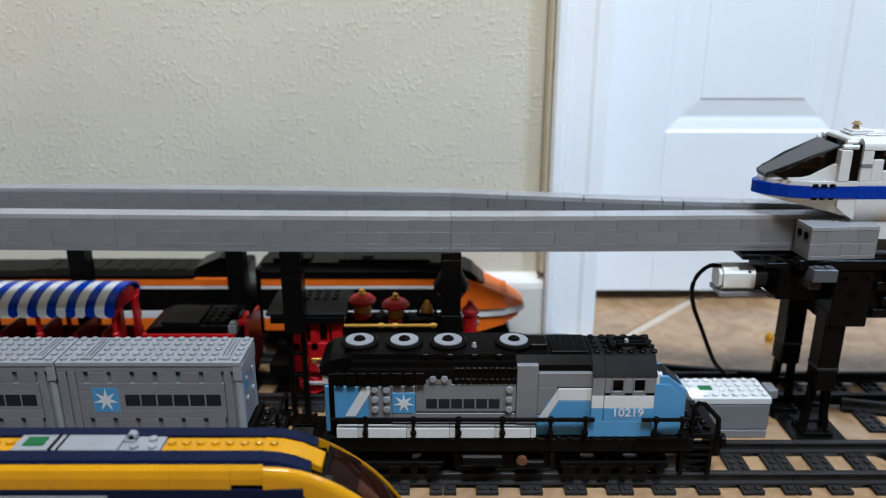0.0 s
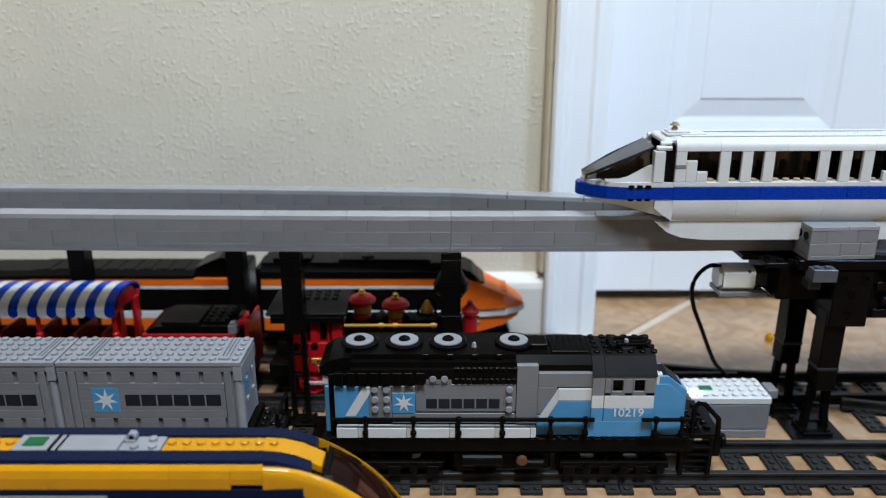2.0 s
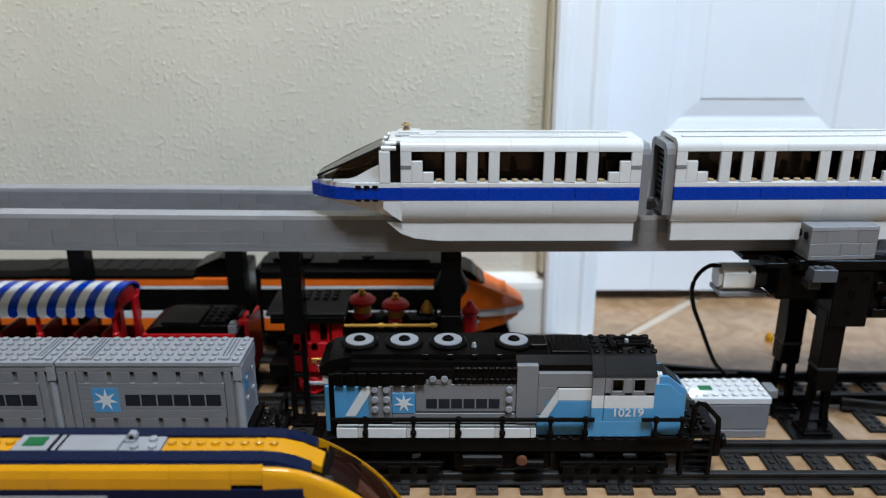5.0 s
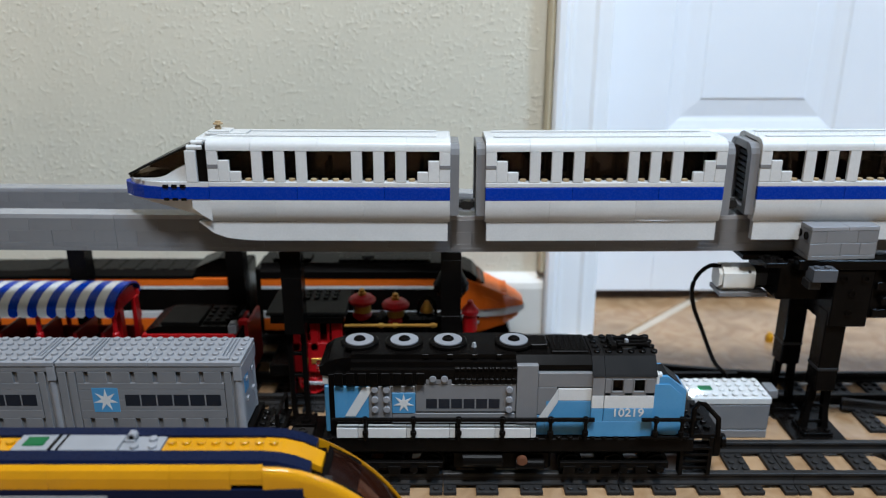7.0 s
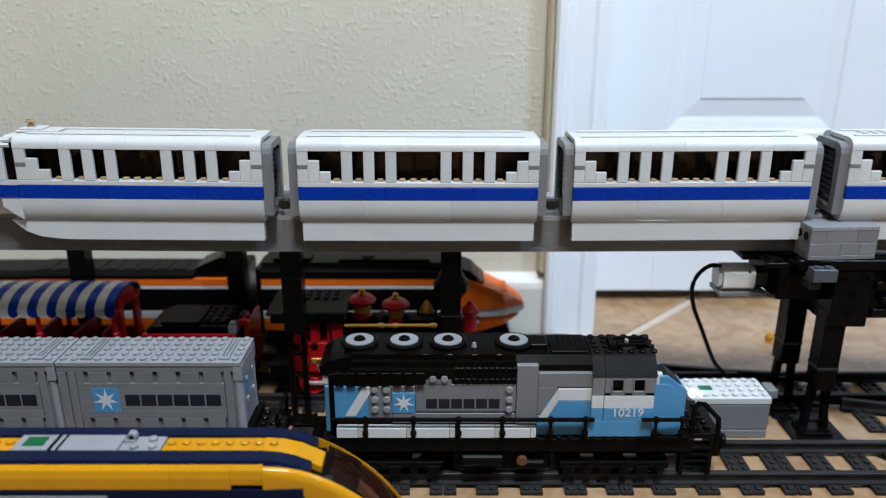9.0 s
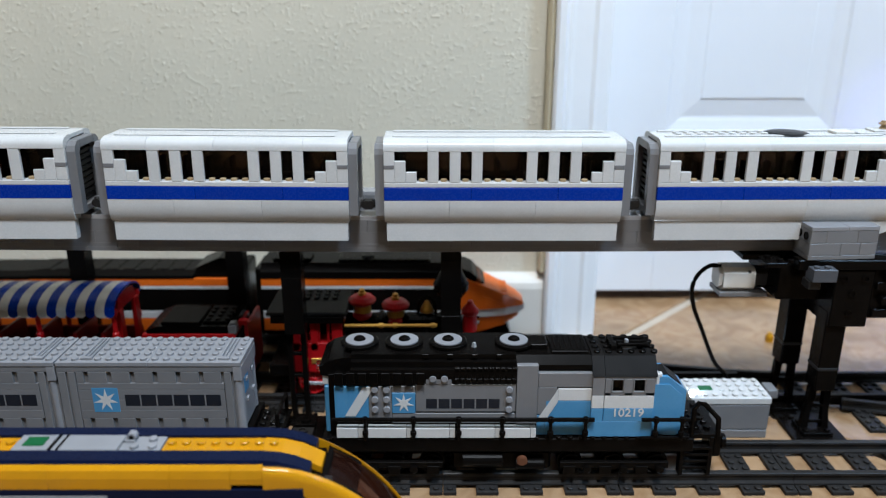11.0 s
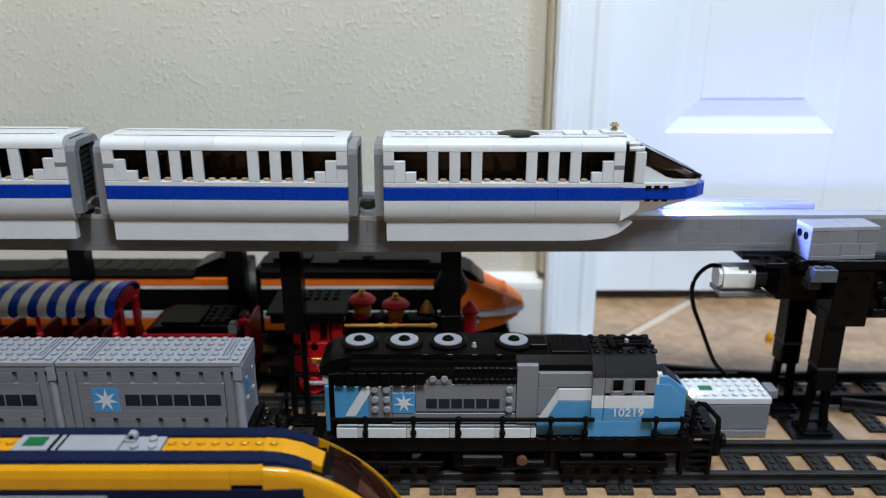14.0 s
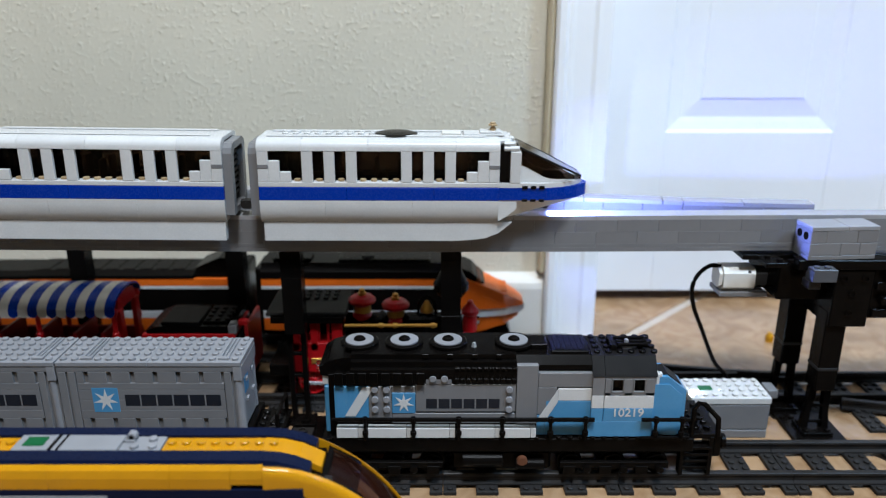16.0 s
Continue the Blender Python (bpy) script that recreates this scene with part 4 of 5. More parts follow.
# ---- yellow passenger train in the foreground ----
def passenger_train():
    t = thing("toy_passenger_train", -250, -100, 12, "golden yellow and navy passenger train with smoked windscreen", "toy train")
    C = -100.0
    X0, XN = -640.0, -86.0
    part("chassis", box(fresh(), X0, -40, C - 20, C + 20, 19, 30, 1), BLACK, t)
    part("body_core", box(fresh(), X0, -70, C - 18.5, C + 18.5, 30, 92), NAVY, t)
    part("floor_skirt", box(fresh(), X0, -52, C - 21, C + 21, 26, 44, 1), YELLOW, t)
    part("window_strip", box(fresh(), X0, -72, C - 20.2, C + 20.2, 58, 84), BLACK, t)
    for s in (-1, 1):
        ys = C + s * 21.0
        x = X0
        for L in (160, 80, 96, 96, 64, 36):
            b = min(x + L, -112)
            low = 93.6
            part("side_tile", prism(fresh(), [(ys, low), (ys, 100), (C + s * 20, 104.4), (C + s * 17.4, 106.2), (C + s * 12, 106.2), (C + s * 12, low)], "x", x + 0.08, b - 0.08), YELLOW, t)
            x = b
            if x >= -112:
                break
        part("door_head", prism(fresh(), [(ys, 96.4), (ys, 100), (C + s * 20, 104.4), (C + s * 17.4, 106.2), (C + s * 12, 106.2), (C + s * 12, 96.4)], "x", -111.9, -95.2), YELLOW, t)
        part("lower_side", box(fresh(), X0, -74, ys, C + s * 18, 84.2, 93.4, 0.3), NAVY, t)
        part("grey_line", box(fresh(), X0, -178, ys - 0.3, C + s * 19, 86.6, 89.6, 0.2), PALE, t)
        # navy roof strip, then its fall over the nose
        part("roof_strip", prism(fresh(), [(C + s * 17.2, 105.6), (C + s * 16, 108.2), (C + s * 7.4, 108.6), (C + s * 7.4, 104)], "x", X0, -98), NAVY, t)
        bm = fresh()
        nose_line = [(-98, 0), (-88, -0.8), (-79, -3.2), (-71, -6.8)]
        secs = [[bm.verts.new((x, C + s * 17.2, 104.8 + d)), bm.verts.new((x, C + s * 16, 108.2 + d)),
                 bm.verts.new((x, C + s * 7.4, 108.6 + d)), bm.verts.new((x, C + s * 7.4, 103 + d))] for x, d in nose_line]
        for p, q in zip(secs, secs[1:]):
            for i in range(4):
                bm.faces.new([p[i], p[(i + 1) % 4], q[(i + 1) % 4], q[i]])
        bm.faces.new(secs[0])
        bm.faces.new(secs[-1])
        part("roof_strip_end", bm, NAVY, t)
        # nose side sweeping down, open round the windscreen
        top = curve_pts([(-95, 0, 105.6), (-82, 0, 104), (-68, 0, 99.5), (-53, 0, 91), (-38, 0, 79), (-25, 0, 63), (-14, 0, 44), (-10, 0, 26)], 4)
        bot = curve_pts([(-95, 0, 93.4), (-85, 0, 92.5), (-74, 0, 88), (-62, 0, 80), (-49, 0, 68.5), (-38, 0, 54), (-28, 0, 38), (-24, 0, 26)], 4)
        bm = fresh()
        secs = []
        for p, q in zip(top, bot):
            taper = max(0.0, (p.x + 95)) * 0.05
            yo, yi = C + s * (21.0 - taper), C + s * (17.6 - taper)
            rim = [(yo - s * 3.4 * (1 - math.cos(a)), p.z - 5.4 * (1 - math.sin(a))) for a in (0, 0.3, 0.6, 0.9, 1.2, 1.5708)]
            secs.append([bm.verts.new((p.x, y, z)) for y, z in rim] + [bm.verts.new((q.x, yi, q.z)), bm.verts.new((q.x, yo, q.z))])
        for p, q in zip(secs, secs[1:]):
            for i in range(len(p)):
                bm.faces.new([p[i], p[(i + 1) % len(p)], q[(i + 1) % len(p)], q[i]])
        bm.faces.new(secs[0])
        bm.faces.new(secs[-1])
        part("nose_side", bm, YELLOW, t, smooth=True)
    # middle roof row
    part("roof_row", box(fresh(), X0, -234, C - 7.2, C + 7.2, 103.8, 107.2), YELLOW, t)
    part("roof_row", box(fresh(), -153, -98, C - 7.2, C + 7.2, 103.8, 107.2), YELLOW, t)
    bm = fresh()
    studs(bm, -149, 8, C + 1.5, 1, 107.2)
    for x in (-238, -246, -254, -262, -270):
        stud(bm, x, C + 1.5, 107.2)
    pieces("roof_stud", bm, YELLOW, t)
    bm = fresh()
    secs = []
    for x, d in ((-98, 0), (-88, -0.8), (-78, -3.4), (-70, -7.4), (-66, -9.4)):
        secs.append([bm.verts.new((x, C - 7.2, 103.5 + d)), bm.verts.new((x, C - 7.2, 107.4 + d)), bm.verts.new((x, C + 7.2, 107.4 + d)), bm.verts.new((x, C + 7.2, 103.5 + d))])
    for p, q in zip(secs, secs[1:]):
        for i in range(4):
            bm.faces.new([p[i], p[(i + 1) % 4], q[(i + 1) % 4], q[i]])
    bm.faces.new(secs[0])
    bm.faces.new(secs[-1])
    part("roof_slope", bm, YELLOW, t)
    part("brow", box(fresh(), -72, -66.5, C - 16.5, C + 16.5, 90, 95, 0.6), BLACK, t)
    part("visor", prism(fresh(), [(-65, 96.6), (-50, 88.6), (-47, 86.2), (-47, 84.6), (-65, 93)], "y", C - 16.2, C + 16.2), BLACK, t, "black sloped visor above the windscreen")
    # roof hub between the yellow rows
    part("roof_hub", box(fresh(), -233.6, -176, C - 7.4, C + 7.4, 104, 109), PALE, t)
    part("hub_seam", box(fresh(), -213.5, -211.4, C - 7.5, C + 7.5, 104, 109.25, 0.1), BLACK, t)
    part("hub_seam", box(fresh(), -209, -207.6, C - 7.5, C + 7.5, 104, 109.25, 0.1), BLACK, t)
    part("hub_button", box(fresh(), -229, -217.5, C - 4, C + 4.6, 108.6, 109.8, 0.8), GREEN, t, "green push button")
    part("stud_plate", box(fresh(), -175.8, -153.4, C - 7.4, C + 7.4, 104, 108), PALE, t)
    bm = fresh()
    for x, y in ((-160, 3.6), (-158, -3.6), (-168, -3.6)):
        stud(bm, x, C + y, 108)
    pieces("plate_stud", bm, PALE, t)
    bm = lathe(fresh(), [(2.5, -2), (2.7, 2), (1.5, 2.1), (1.3, -2)], (-171, C + 3, 111), "y", 16)
    box(bm, -175, -169, C + 0.5, C + 5.5, 107.9, 109.6)
    part("sensor_loop", bm, PALE, t)
    # smoked windscreen with the dark cab behind it
    bm = fresh()
    run = curve_pts([(-63, 0, 95), (-51, 0, 88), (-38, 0, 76.5), (-26, 0, 61.5), (-16, 0, 43), (-12, 0, 27)], 4)
    secs = [[bm.verts.new((p.x, C - 15.6, p.z)), bm.verts.new((p.x + 1.5, C - 9, p.z + 1.2)), bm.verts.new((p.x + 2.2, C, p.z + 1.8)), bm.verts.new((p.x + 1.5, C + 9, p.z + 1.2)), bm.verts.new((p.x, C + 15.6, p.z))] for p in run]
    for p, q in zip(secs, secs[1:]):
        for i in range(4):
            bm.faces.new([p[i], p[i + 1], q[i + 1], q[i]])
    part("windscreen", bm, AMBER, t, "smoked reddish brown windscreen", smooth=True)
    part("cab_wall", box(fresh(), -72, -66, C - 17, C + 17, 30, 92, 0.5), BLACK, t)
    part("cab_console", prism(fresh(), [(-66, 30), (-66, 70), (-52, 62), (-40, 44), (-36, 30)], "y", C - 14, C + 14), BLACK, t)
    bm = box(fresh(), -65.5, -61.5, C - 14, C - 6, 74, 88, 0.8)
    lathe(bm, [(3, 0), (3, 6), (2, 6.6)], (-66, C - 13, 93), "x", 14)
    part("cab_fittings", bm, DARK, t)
    bogie(t, -150, -90, C)
    bogie(t, -420, -360, C)
    bogie(t, -610, -550, C)


passenger_train()


# ---- red steam train behind the columns ----
def canopy_car():
    t = thing("canopy_coach", -370, 146, 12, "red open coach with blue and white striped canopy", "toy train")
    X1 = -273.0
    part("floor_deck", box(fresh(), -520, X1, 121, 171, 34, 40), DKRED, t)
    for y in (121, 167):
        part("side_rail", box(fresh(), -520, X1, y, y + 4, 44, 58), DKRED, t)
    # curved awning strips, each with a rounded valance end
    arch = [(117.5, 95), (119.5, 98), (124, 101.6), (131, 104.4), (139, 105.8), (146, 106.2), (153, 105.8), (161, 104.4), (168, 101.6), (172.5, 98), (174.5, 95)]
    inner = [(y, z - 2.2) for y, z in arch[::-1]]
    for i in range(30):
        x = X1 - 8 * (i + 1)
        m = WHITE if i % 2 else BLUE
        st = part("awning_strip", prism(fresh(), arch + inner, "x", x + 0.03, x + 7.97), m, t, smooth=True)
        for y in (117.2, 173.2):
            pts = [(x + 0.1, 95.2), (x + 0.1, 90.5), (x + 1.6, 88.6), (x + 4, 87.6), (x + 6.4, 88.6), (x + 7.9, 90.5), (x + 7.9, 95.2)]
            part("valance", prism(fresh(), pts, "y", y, y + 1.6), m, st)
    for x in (-276, -340, -404, -468):
        for y in (122, 170):
            bm = lathe(fresh(), [(3.2, 40), (3.2, 52), (2, 53), (2, 66), (3, 67), (3, 72), (2, 73), (2, 86), (3.4, 88), (3.4, 93)], (x, y, 0), "z", 12)
            part("post", bm, RED, t)
    bm = prism(fresh(), [(124, 89), (168, 89), (161, 100), (146, 103), (131, 100)], "x", -277, -274)
    part("gable", bm, RED, t)
    for y in (128, 160):
        part("end_brace", box(fresh(), -277, -273, y, y + 8, 40, 89), RED, t)
    for x in (-300, -324, -356, -388, -420):
        part("bench", box(box(fresh(), x, x + 12, 126, 166, 40, 52), x + 9, x + 12, 126, 166, 52, 70), DKRED, t)
    bogie(t, -330, -285, 146)
    bogie(t, -510, -465, 146)


def tender():
    t = thing("steam_tender", -208, 146, 12, "black brick-built tender with red base line", "toy train")
    part("base", box(fresh(), -252, -166, 121, 171, 30, 67, 0.6), BLACK, t)
    part("red_line", box(fresh(), -254, -176, 120.4, 171.6, 67.2, 71.4), RED, t)
    part("bunker", prism(fresh(), [(-250, 71.5), (-251, 74), (-240, 78), (-178, 78), (-178, 71.5)], "y", 122, 170), BLACK, t)
    bm = box(fresh(), -238, -206, 124, 160, 78, 81)
    box(bm, -204, -184, 128, 164, 78, 80)
    studs(bm, -200, 3, 132, 4, 80)
    part("coal_plate", bm, DUSTY, t)
    part("tool_box", box(box(fresh(), -181, -174, 121, 130, 71.5, 79), -180, -175, 122, 129, 79, 81), GREY, t)
    part("red_block", box(fresh(), -173, -165, 124, 130, 78, 82), RED, t)
    part("end_ladder", box(fresh(), -168, -165, 124, 168, 30, 78), DKRED, t)
    bogie(t, -245, -180, 146)


def steam_engine():
    t = thing("steam_locomotive", -60, 146, 12, "red and black toy steam locomotive with gold fittings", "toy train")
    part("frame", box(fresh(), -150, 28, 126, 166, 30, 40), BLACK, t)
    part("running_board", box(fresh(), -84, 24, 121, 171, 52, 56), DKRED, t)
    # cab
    part("cab_roof", box(fresh(), -148, -80, 118, 174, 88.4, 92, 1.2), DUSTY, t)
    bm = fresh()
    studs(bm, -118, 4, 150, 3, 92)
    pieces("roof_stud", bm, BLACK, t)
    part("roof_edge", box(fresh(), -144, -84, 117.4, 120, 82.5, 88.2), BLACK, t)
    for a, b in ((-131, -121), (-112, -106), (-94, -85)):
        part("cab_pillar", box(fresh(), a, b, 121, 125, 56, 82), RED, t)
    part("cab_lower", box(fresh(), -131, -85, 121, 171, 36, 63), RED, t)
    part("cab_band", box(fresh(), -112, -88, 120.3, 122, 44, 49), GOLD, t)
    for a, b in ((-106, -104), (-98, -96)):
        part("window_frame", box(fresh(), a, b, 122, 125, 63, 80), RED, t)
    part("cab_back", box(fresh(), -128, -86, 140, 160, 56, 86), BLACK, t)
    # boiler
    bm = lathe(fresh(), [(15, -84), (15, -56), (15.8, -55), (15.8, -52), (15, -51), (15, -18), (15.8, -17), (15.8, -14), (15, -13), (15, 14), (13, 17), (3, 18)], (0, 146, 65), "x", 26)
    part("boiler", bm, BLACK, t)
    part("hand_rail", tube(fresh(), [(-83, 121, 79.4), (-5, 121, 79.4)], 1.4), GOLD, t)
    bm = fresh()
    for x in (-52, -40, -8):
        lathe(bm, [(2.2, -2), (2.2, 2)], (x, 121, 79.4), "x", 10)
    pieces("rail_knob", bm, GOLD, t)
    for x, y, q in ((-70, 146, 0), (-41, 143, -3)):
        d = part("dome", lathe(fresh(), [(9.5, 76), (9.5, 79), (7, 81), (7, 88), (8, 89), (11.6, 91), (12, 93), (9, 96), (4, 97.4), (0.5, 97.6)], (x, y, q), "z", 22), RED, t)
        part("dome_band", lathe(fresh(), [(7.4, 82), (7.4, 88)], (x, y, q), "z", 20), GOLD, d)
        part("dome_knob", lathe(fresh(), [(3.6, 97.4), (3.6, 99.4), (2.2, 99.8), (2.6, 102), (1.4, 103)], (x, y, q), "z", 14), GOLD, d)
    part("bell", lathe(fresh(), [(6, 82), (5.6, 84), (3.4, 88), (2, 91), (0.4, 92)], (-14, 146, 0), "z", 18), GOLD, t)
    part("bell_frame", tube(fresh(), [(-22, 146, 79), (-20, 146, 92), (-14, 146, 96), (-8, 146, 92), (-6, 146, 79)], 1.3), BLACK, t)
    part("smokestack", lathe(fresh(), [(7, 78), (6.6, 90), (8, 93), (15, 103), (15.4, 108), (13, 112), (8, 122), (7, 126), (5, 126)], (7, 146, 0), "z", 24), BLACK, t)
    d = part("front_lantern", lathe(fresh(), [(6, 71), (6, 86), (7.4, 87), (7.4, 90), (4, 94), (2.6, 96), (2.6, 98), (0.5, 99)], (23, 130, 0), "z", 16), RED, t)
    part("lantern_glass", lathe(fresh(), [(4, 0), (4, 2), (3, 2.4)], (28.6, 130, 80), "x", 14), CLEAR, d)
    part("grey_bracket", box(box(fresh(), -1, 5, 118.6, 122, 73, 82), 8, 13, 118.6, 122, 73, 84), PALE, t)
    part("cylinder_block", box(fresh(), -4, 22, 120, 172, 30, 44, 2), BLACK, t)
    part("pilot", prism(fresh(), [(22, 14), (22, 40), (34, 34), (48, 14)], "y", 126, 166), RED, t)
    for x in (-113, -80, -47):
        for s in (-1, 1):
            wheel(t, x, 146 + s * 18.4, 25, 12, RED, s, 10)
    for x in (2, 18):
        for s in (-1, 1):
            wheel(t, x, 146 + s * 18.4, 19, 7, RED, s)
    part("side_rod", box(fresh(), -115, -45, 121.6, 123, 23, 26), SILVER, t)


canopy_car()
tender()
steam_engine()


# ---- orange and black express train by the wall ----
def express_side(t, a, b, s, C):
    y0, y1 = C + s * 24, C + s * 20
    part("lower_band", box(fresh(), a, b, y0, y1, 36, 48.6), ORANGE, t)
    part("white_band", box(fresh(), a, b, y0, y1, 48.8, 56), WHITE, t)
    part("window_band", box(fresh(), a, b, C + s * 23.2, y1, 56.2, 78.6), BLACK, t)
    part("white_line", box(fresh(), a, b, y0, y1, 78.8, 81.6, 0.2), WHITE, t)
    part("orange_band", box(fresh(), a, b, y0, y1, 81.8, 89.2), ORANGE, t)


def express_coach():
    C = 230.0
    t = thing("express_coach", -330, C, 12, "orange, white and black express coach by the wall", "toy train")
    for s in (-1, 1):
        express_side(t, -480, -203, s, C)
    part("core", box(fresh(), -479, -204, C - 19.6, C + 19.6, 34, 93), BLACK, t)
    part("end_frame", box(fresh(), -203, -186, C - 20, C + 20, 30, 99, 2), BLACK, t)
    prof = [(C - 24.4, 89.4), (C - 24.4, 92.4), (C - 16, 95.6), (C + 16, 95.6), (C + 24.4, 92.4), (C + 24.4, 89.4)]
    part("roof", prism(fresh(), prof, "x", -390, -235), BLACK, t)
    part("roof", prism(fresh(), [(y, z - 0.8) for y, z in prof], "x", -480, -390.1), BLACK, t)
    part("roof_fairing", prism(fresh(), [(-234.8, 92.4), (-234.8, 98), (-212, 108), (-203, 108), (-196, 92.4)], "y", C - 18, C + 18), BLACK, t)
    bm = fresh()
    for i in range(9):
        box(bm, -385 + 16 * i, -374 + 16 * i, C - 15, C + 15, 95.4, 96.2)
    pieces("roof_panel", bm, BLACK, t)
    bogie(t, -270, -215, C)
    bogie(t, -470, -415, C)


def express_loco():
    C = 230.0
    t = thing("express_locomotive", -60, C, 12, "orange and black express locomotive with white nose band", "toy train")
    for s in (-1, 1):
        express_side(t, -172, 16, s, C)
    part("core", box(fresh(), -171, 20, C - 19.6, C + 19.6, 30, 94), BLACK, t)
    part("rear_end", box(fresh(), -178, -171.5, C - 20, C + 20, 30, 98, 1), BLACK, t)
    prof = [(C - 24.4, 89.4), (C - 24.4, 96), (C - 17, 103), (C + 17, 103), (C + 24.4, 96), (C + 24.4, 89.4)]
    part("roof", prism(fresh(), prof, "x", -172, 4), BLACK, t)
    bm = box(fresh(), -100, -12, C - 15, C + 15, 103, 105.2, 1)
    box(bm, -162, -126, C - 14, C + 10, 103, 106, 1)
    for i in range(12):
        box(bm, -98 + 7 * i, -95 + 7 * i, C - 15.6, C + 15.6, 98, 105.8)
    lathe(bm, [(6, 103), (6, 106.6), (4, 107.2)], (-72, C - 6, 0), "z", 16)
    pieces("roof_grille", bm, BLACK, t)
    part("cab_roof", prism(fresh(), [(4.1, 88), (4.1, 102), (14, 99), (28, 93.5), (33, 88), (30, 84)], "y", C - 19, C + 19), BLACK, t)
    part("cab_screen", prism(fresh(), [(20, 82), (24, 88.5), (34, 87.5), (40, 82)], "y", C - 18, C + 18), SMOKE, t)
    # wedge nose, narrowing forwards
    def wedge(name, secs, m):
        bm = fresh()
        rows = [[bm.verts.new(v) for v in ((x, C - w, z0), (x, C - w + 1.5, z1), (x, C + w - 1.5, z1), (x, C + w, z0))] for x, w, z0, z1 in secs]
        for p, q in zip(rows, rows[1:]):
            for i in range(4):
                bm.faces.new([p[i], p[(i + 1) % 4], q[(i + 1) % 4], q[i]])
        bm.faces.new(rows[0])
        bm.faces.new(rows[-1])
        return part(name, bm, m, t)
    wedge("nose_top", [(16.2, 24, 58, 90), (36, 23.5, 58, 82), (58, 20, 58, 72), (72, 15, 58, 64), (78, 11, 58, 60)], ORANGE)
    wedge("nose_cheek", [(16.2, 24.4, 58, 80), (40, 24.0, 58, 70), (60, 20.6, 58, 62)], ORANGE)
    wedge("nose_band", [(16.2, 24.2, 50, 57.8), (38, 23.6, 50, 57.8), (60, 20, 50.6, 57.8), (74, 14.6, 52, 57.8), (79, 11.6, 54, 57.8)], WHITE)
    wedge("nose_chin", [(16.2, 24, 34, 49.8), (36, 23.4, 35, 49.8), (58, 19, 40, 50), (73, 13, 48, 51.6)], ORANGE)
    bm = fresh()
    box(bm, 44, 62, C - 14, C + 14, 72, 73.6, 0.4)
    part("nose_tile", bm, ORANGE, t)
    part("plough", prism(fresh(), [(20, 16), (20, 33.8), (52, 33.8), (62, 38), (66, 30), (58, 16)], "y", C - 16, C + 16), BLACK, t)
    bogie(t, -50, 5, C)
    bogie(t, -160, -105, C)


express_coach()
express_loco()


# ---- columns under the beams ----
def column(x, y, top, label, slim=None):
    """A two-stud column; slim: two thin lower posts (offset, half width, their top)."""
    c = thing("beam_column", x, y, 0, label, "toy column", "black columns under the beams")
    part("base_plate", box(fresh(), x - 12, x + 12, y - 7.9, y + 7.9, 0, 3.2), BLACK, c)
    z, i = 3.3, 0
    if slim:
        for dx in (-slim[0], slim[0]):
            part("lower_post", box(fresh(), x + dx - slim[1], x + dx + slim[1], y - 3, y + 3, z, slim[2], 0.5), BLACK, c)
        for k in range(1, 4):
            zr = z + (slim[2] - z) * k / 4
            part("rung", box(fresh(), x - slim[0], x + slim[0], y - 1.6, y + 1.6, zr - 1.4, zr + 1.4, 0.3), BLACK, c)
        z = slim[2] + 0.1
    while z < top - 12:
        h = min(48.0, top - 6.5 - z)
        part("column_brick", box(fresh(), x - 7.9 + 0.1 * (i % 2), x + 7.9, y - 7.8, y + 7.8, z, z + h - 0.02, 0.12), BLACK, c)
        z += h
        i += 1
    part("cap_plate", box(fresh(), x - 8, x + 8, y - 7.9, y + 7.9, z, top - 0.1), BLACK, c)


column(-119, beam_y(-119), 151.6 + beam_z(-119), "black brick column under the grey monorail beam", (5.6, 2.2, 84))
column(6.3, beam_y(6.3), 151.6 + beam_z(6), "black brick column under the grey monorail beam")
column(-336, 200.4, 151.2, "black brick column under the grey siding beam")
column(-190, 195.4, 151.2, "black brick column under the grey siding beam")


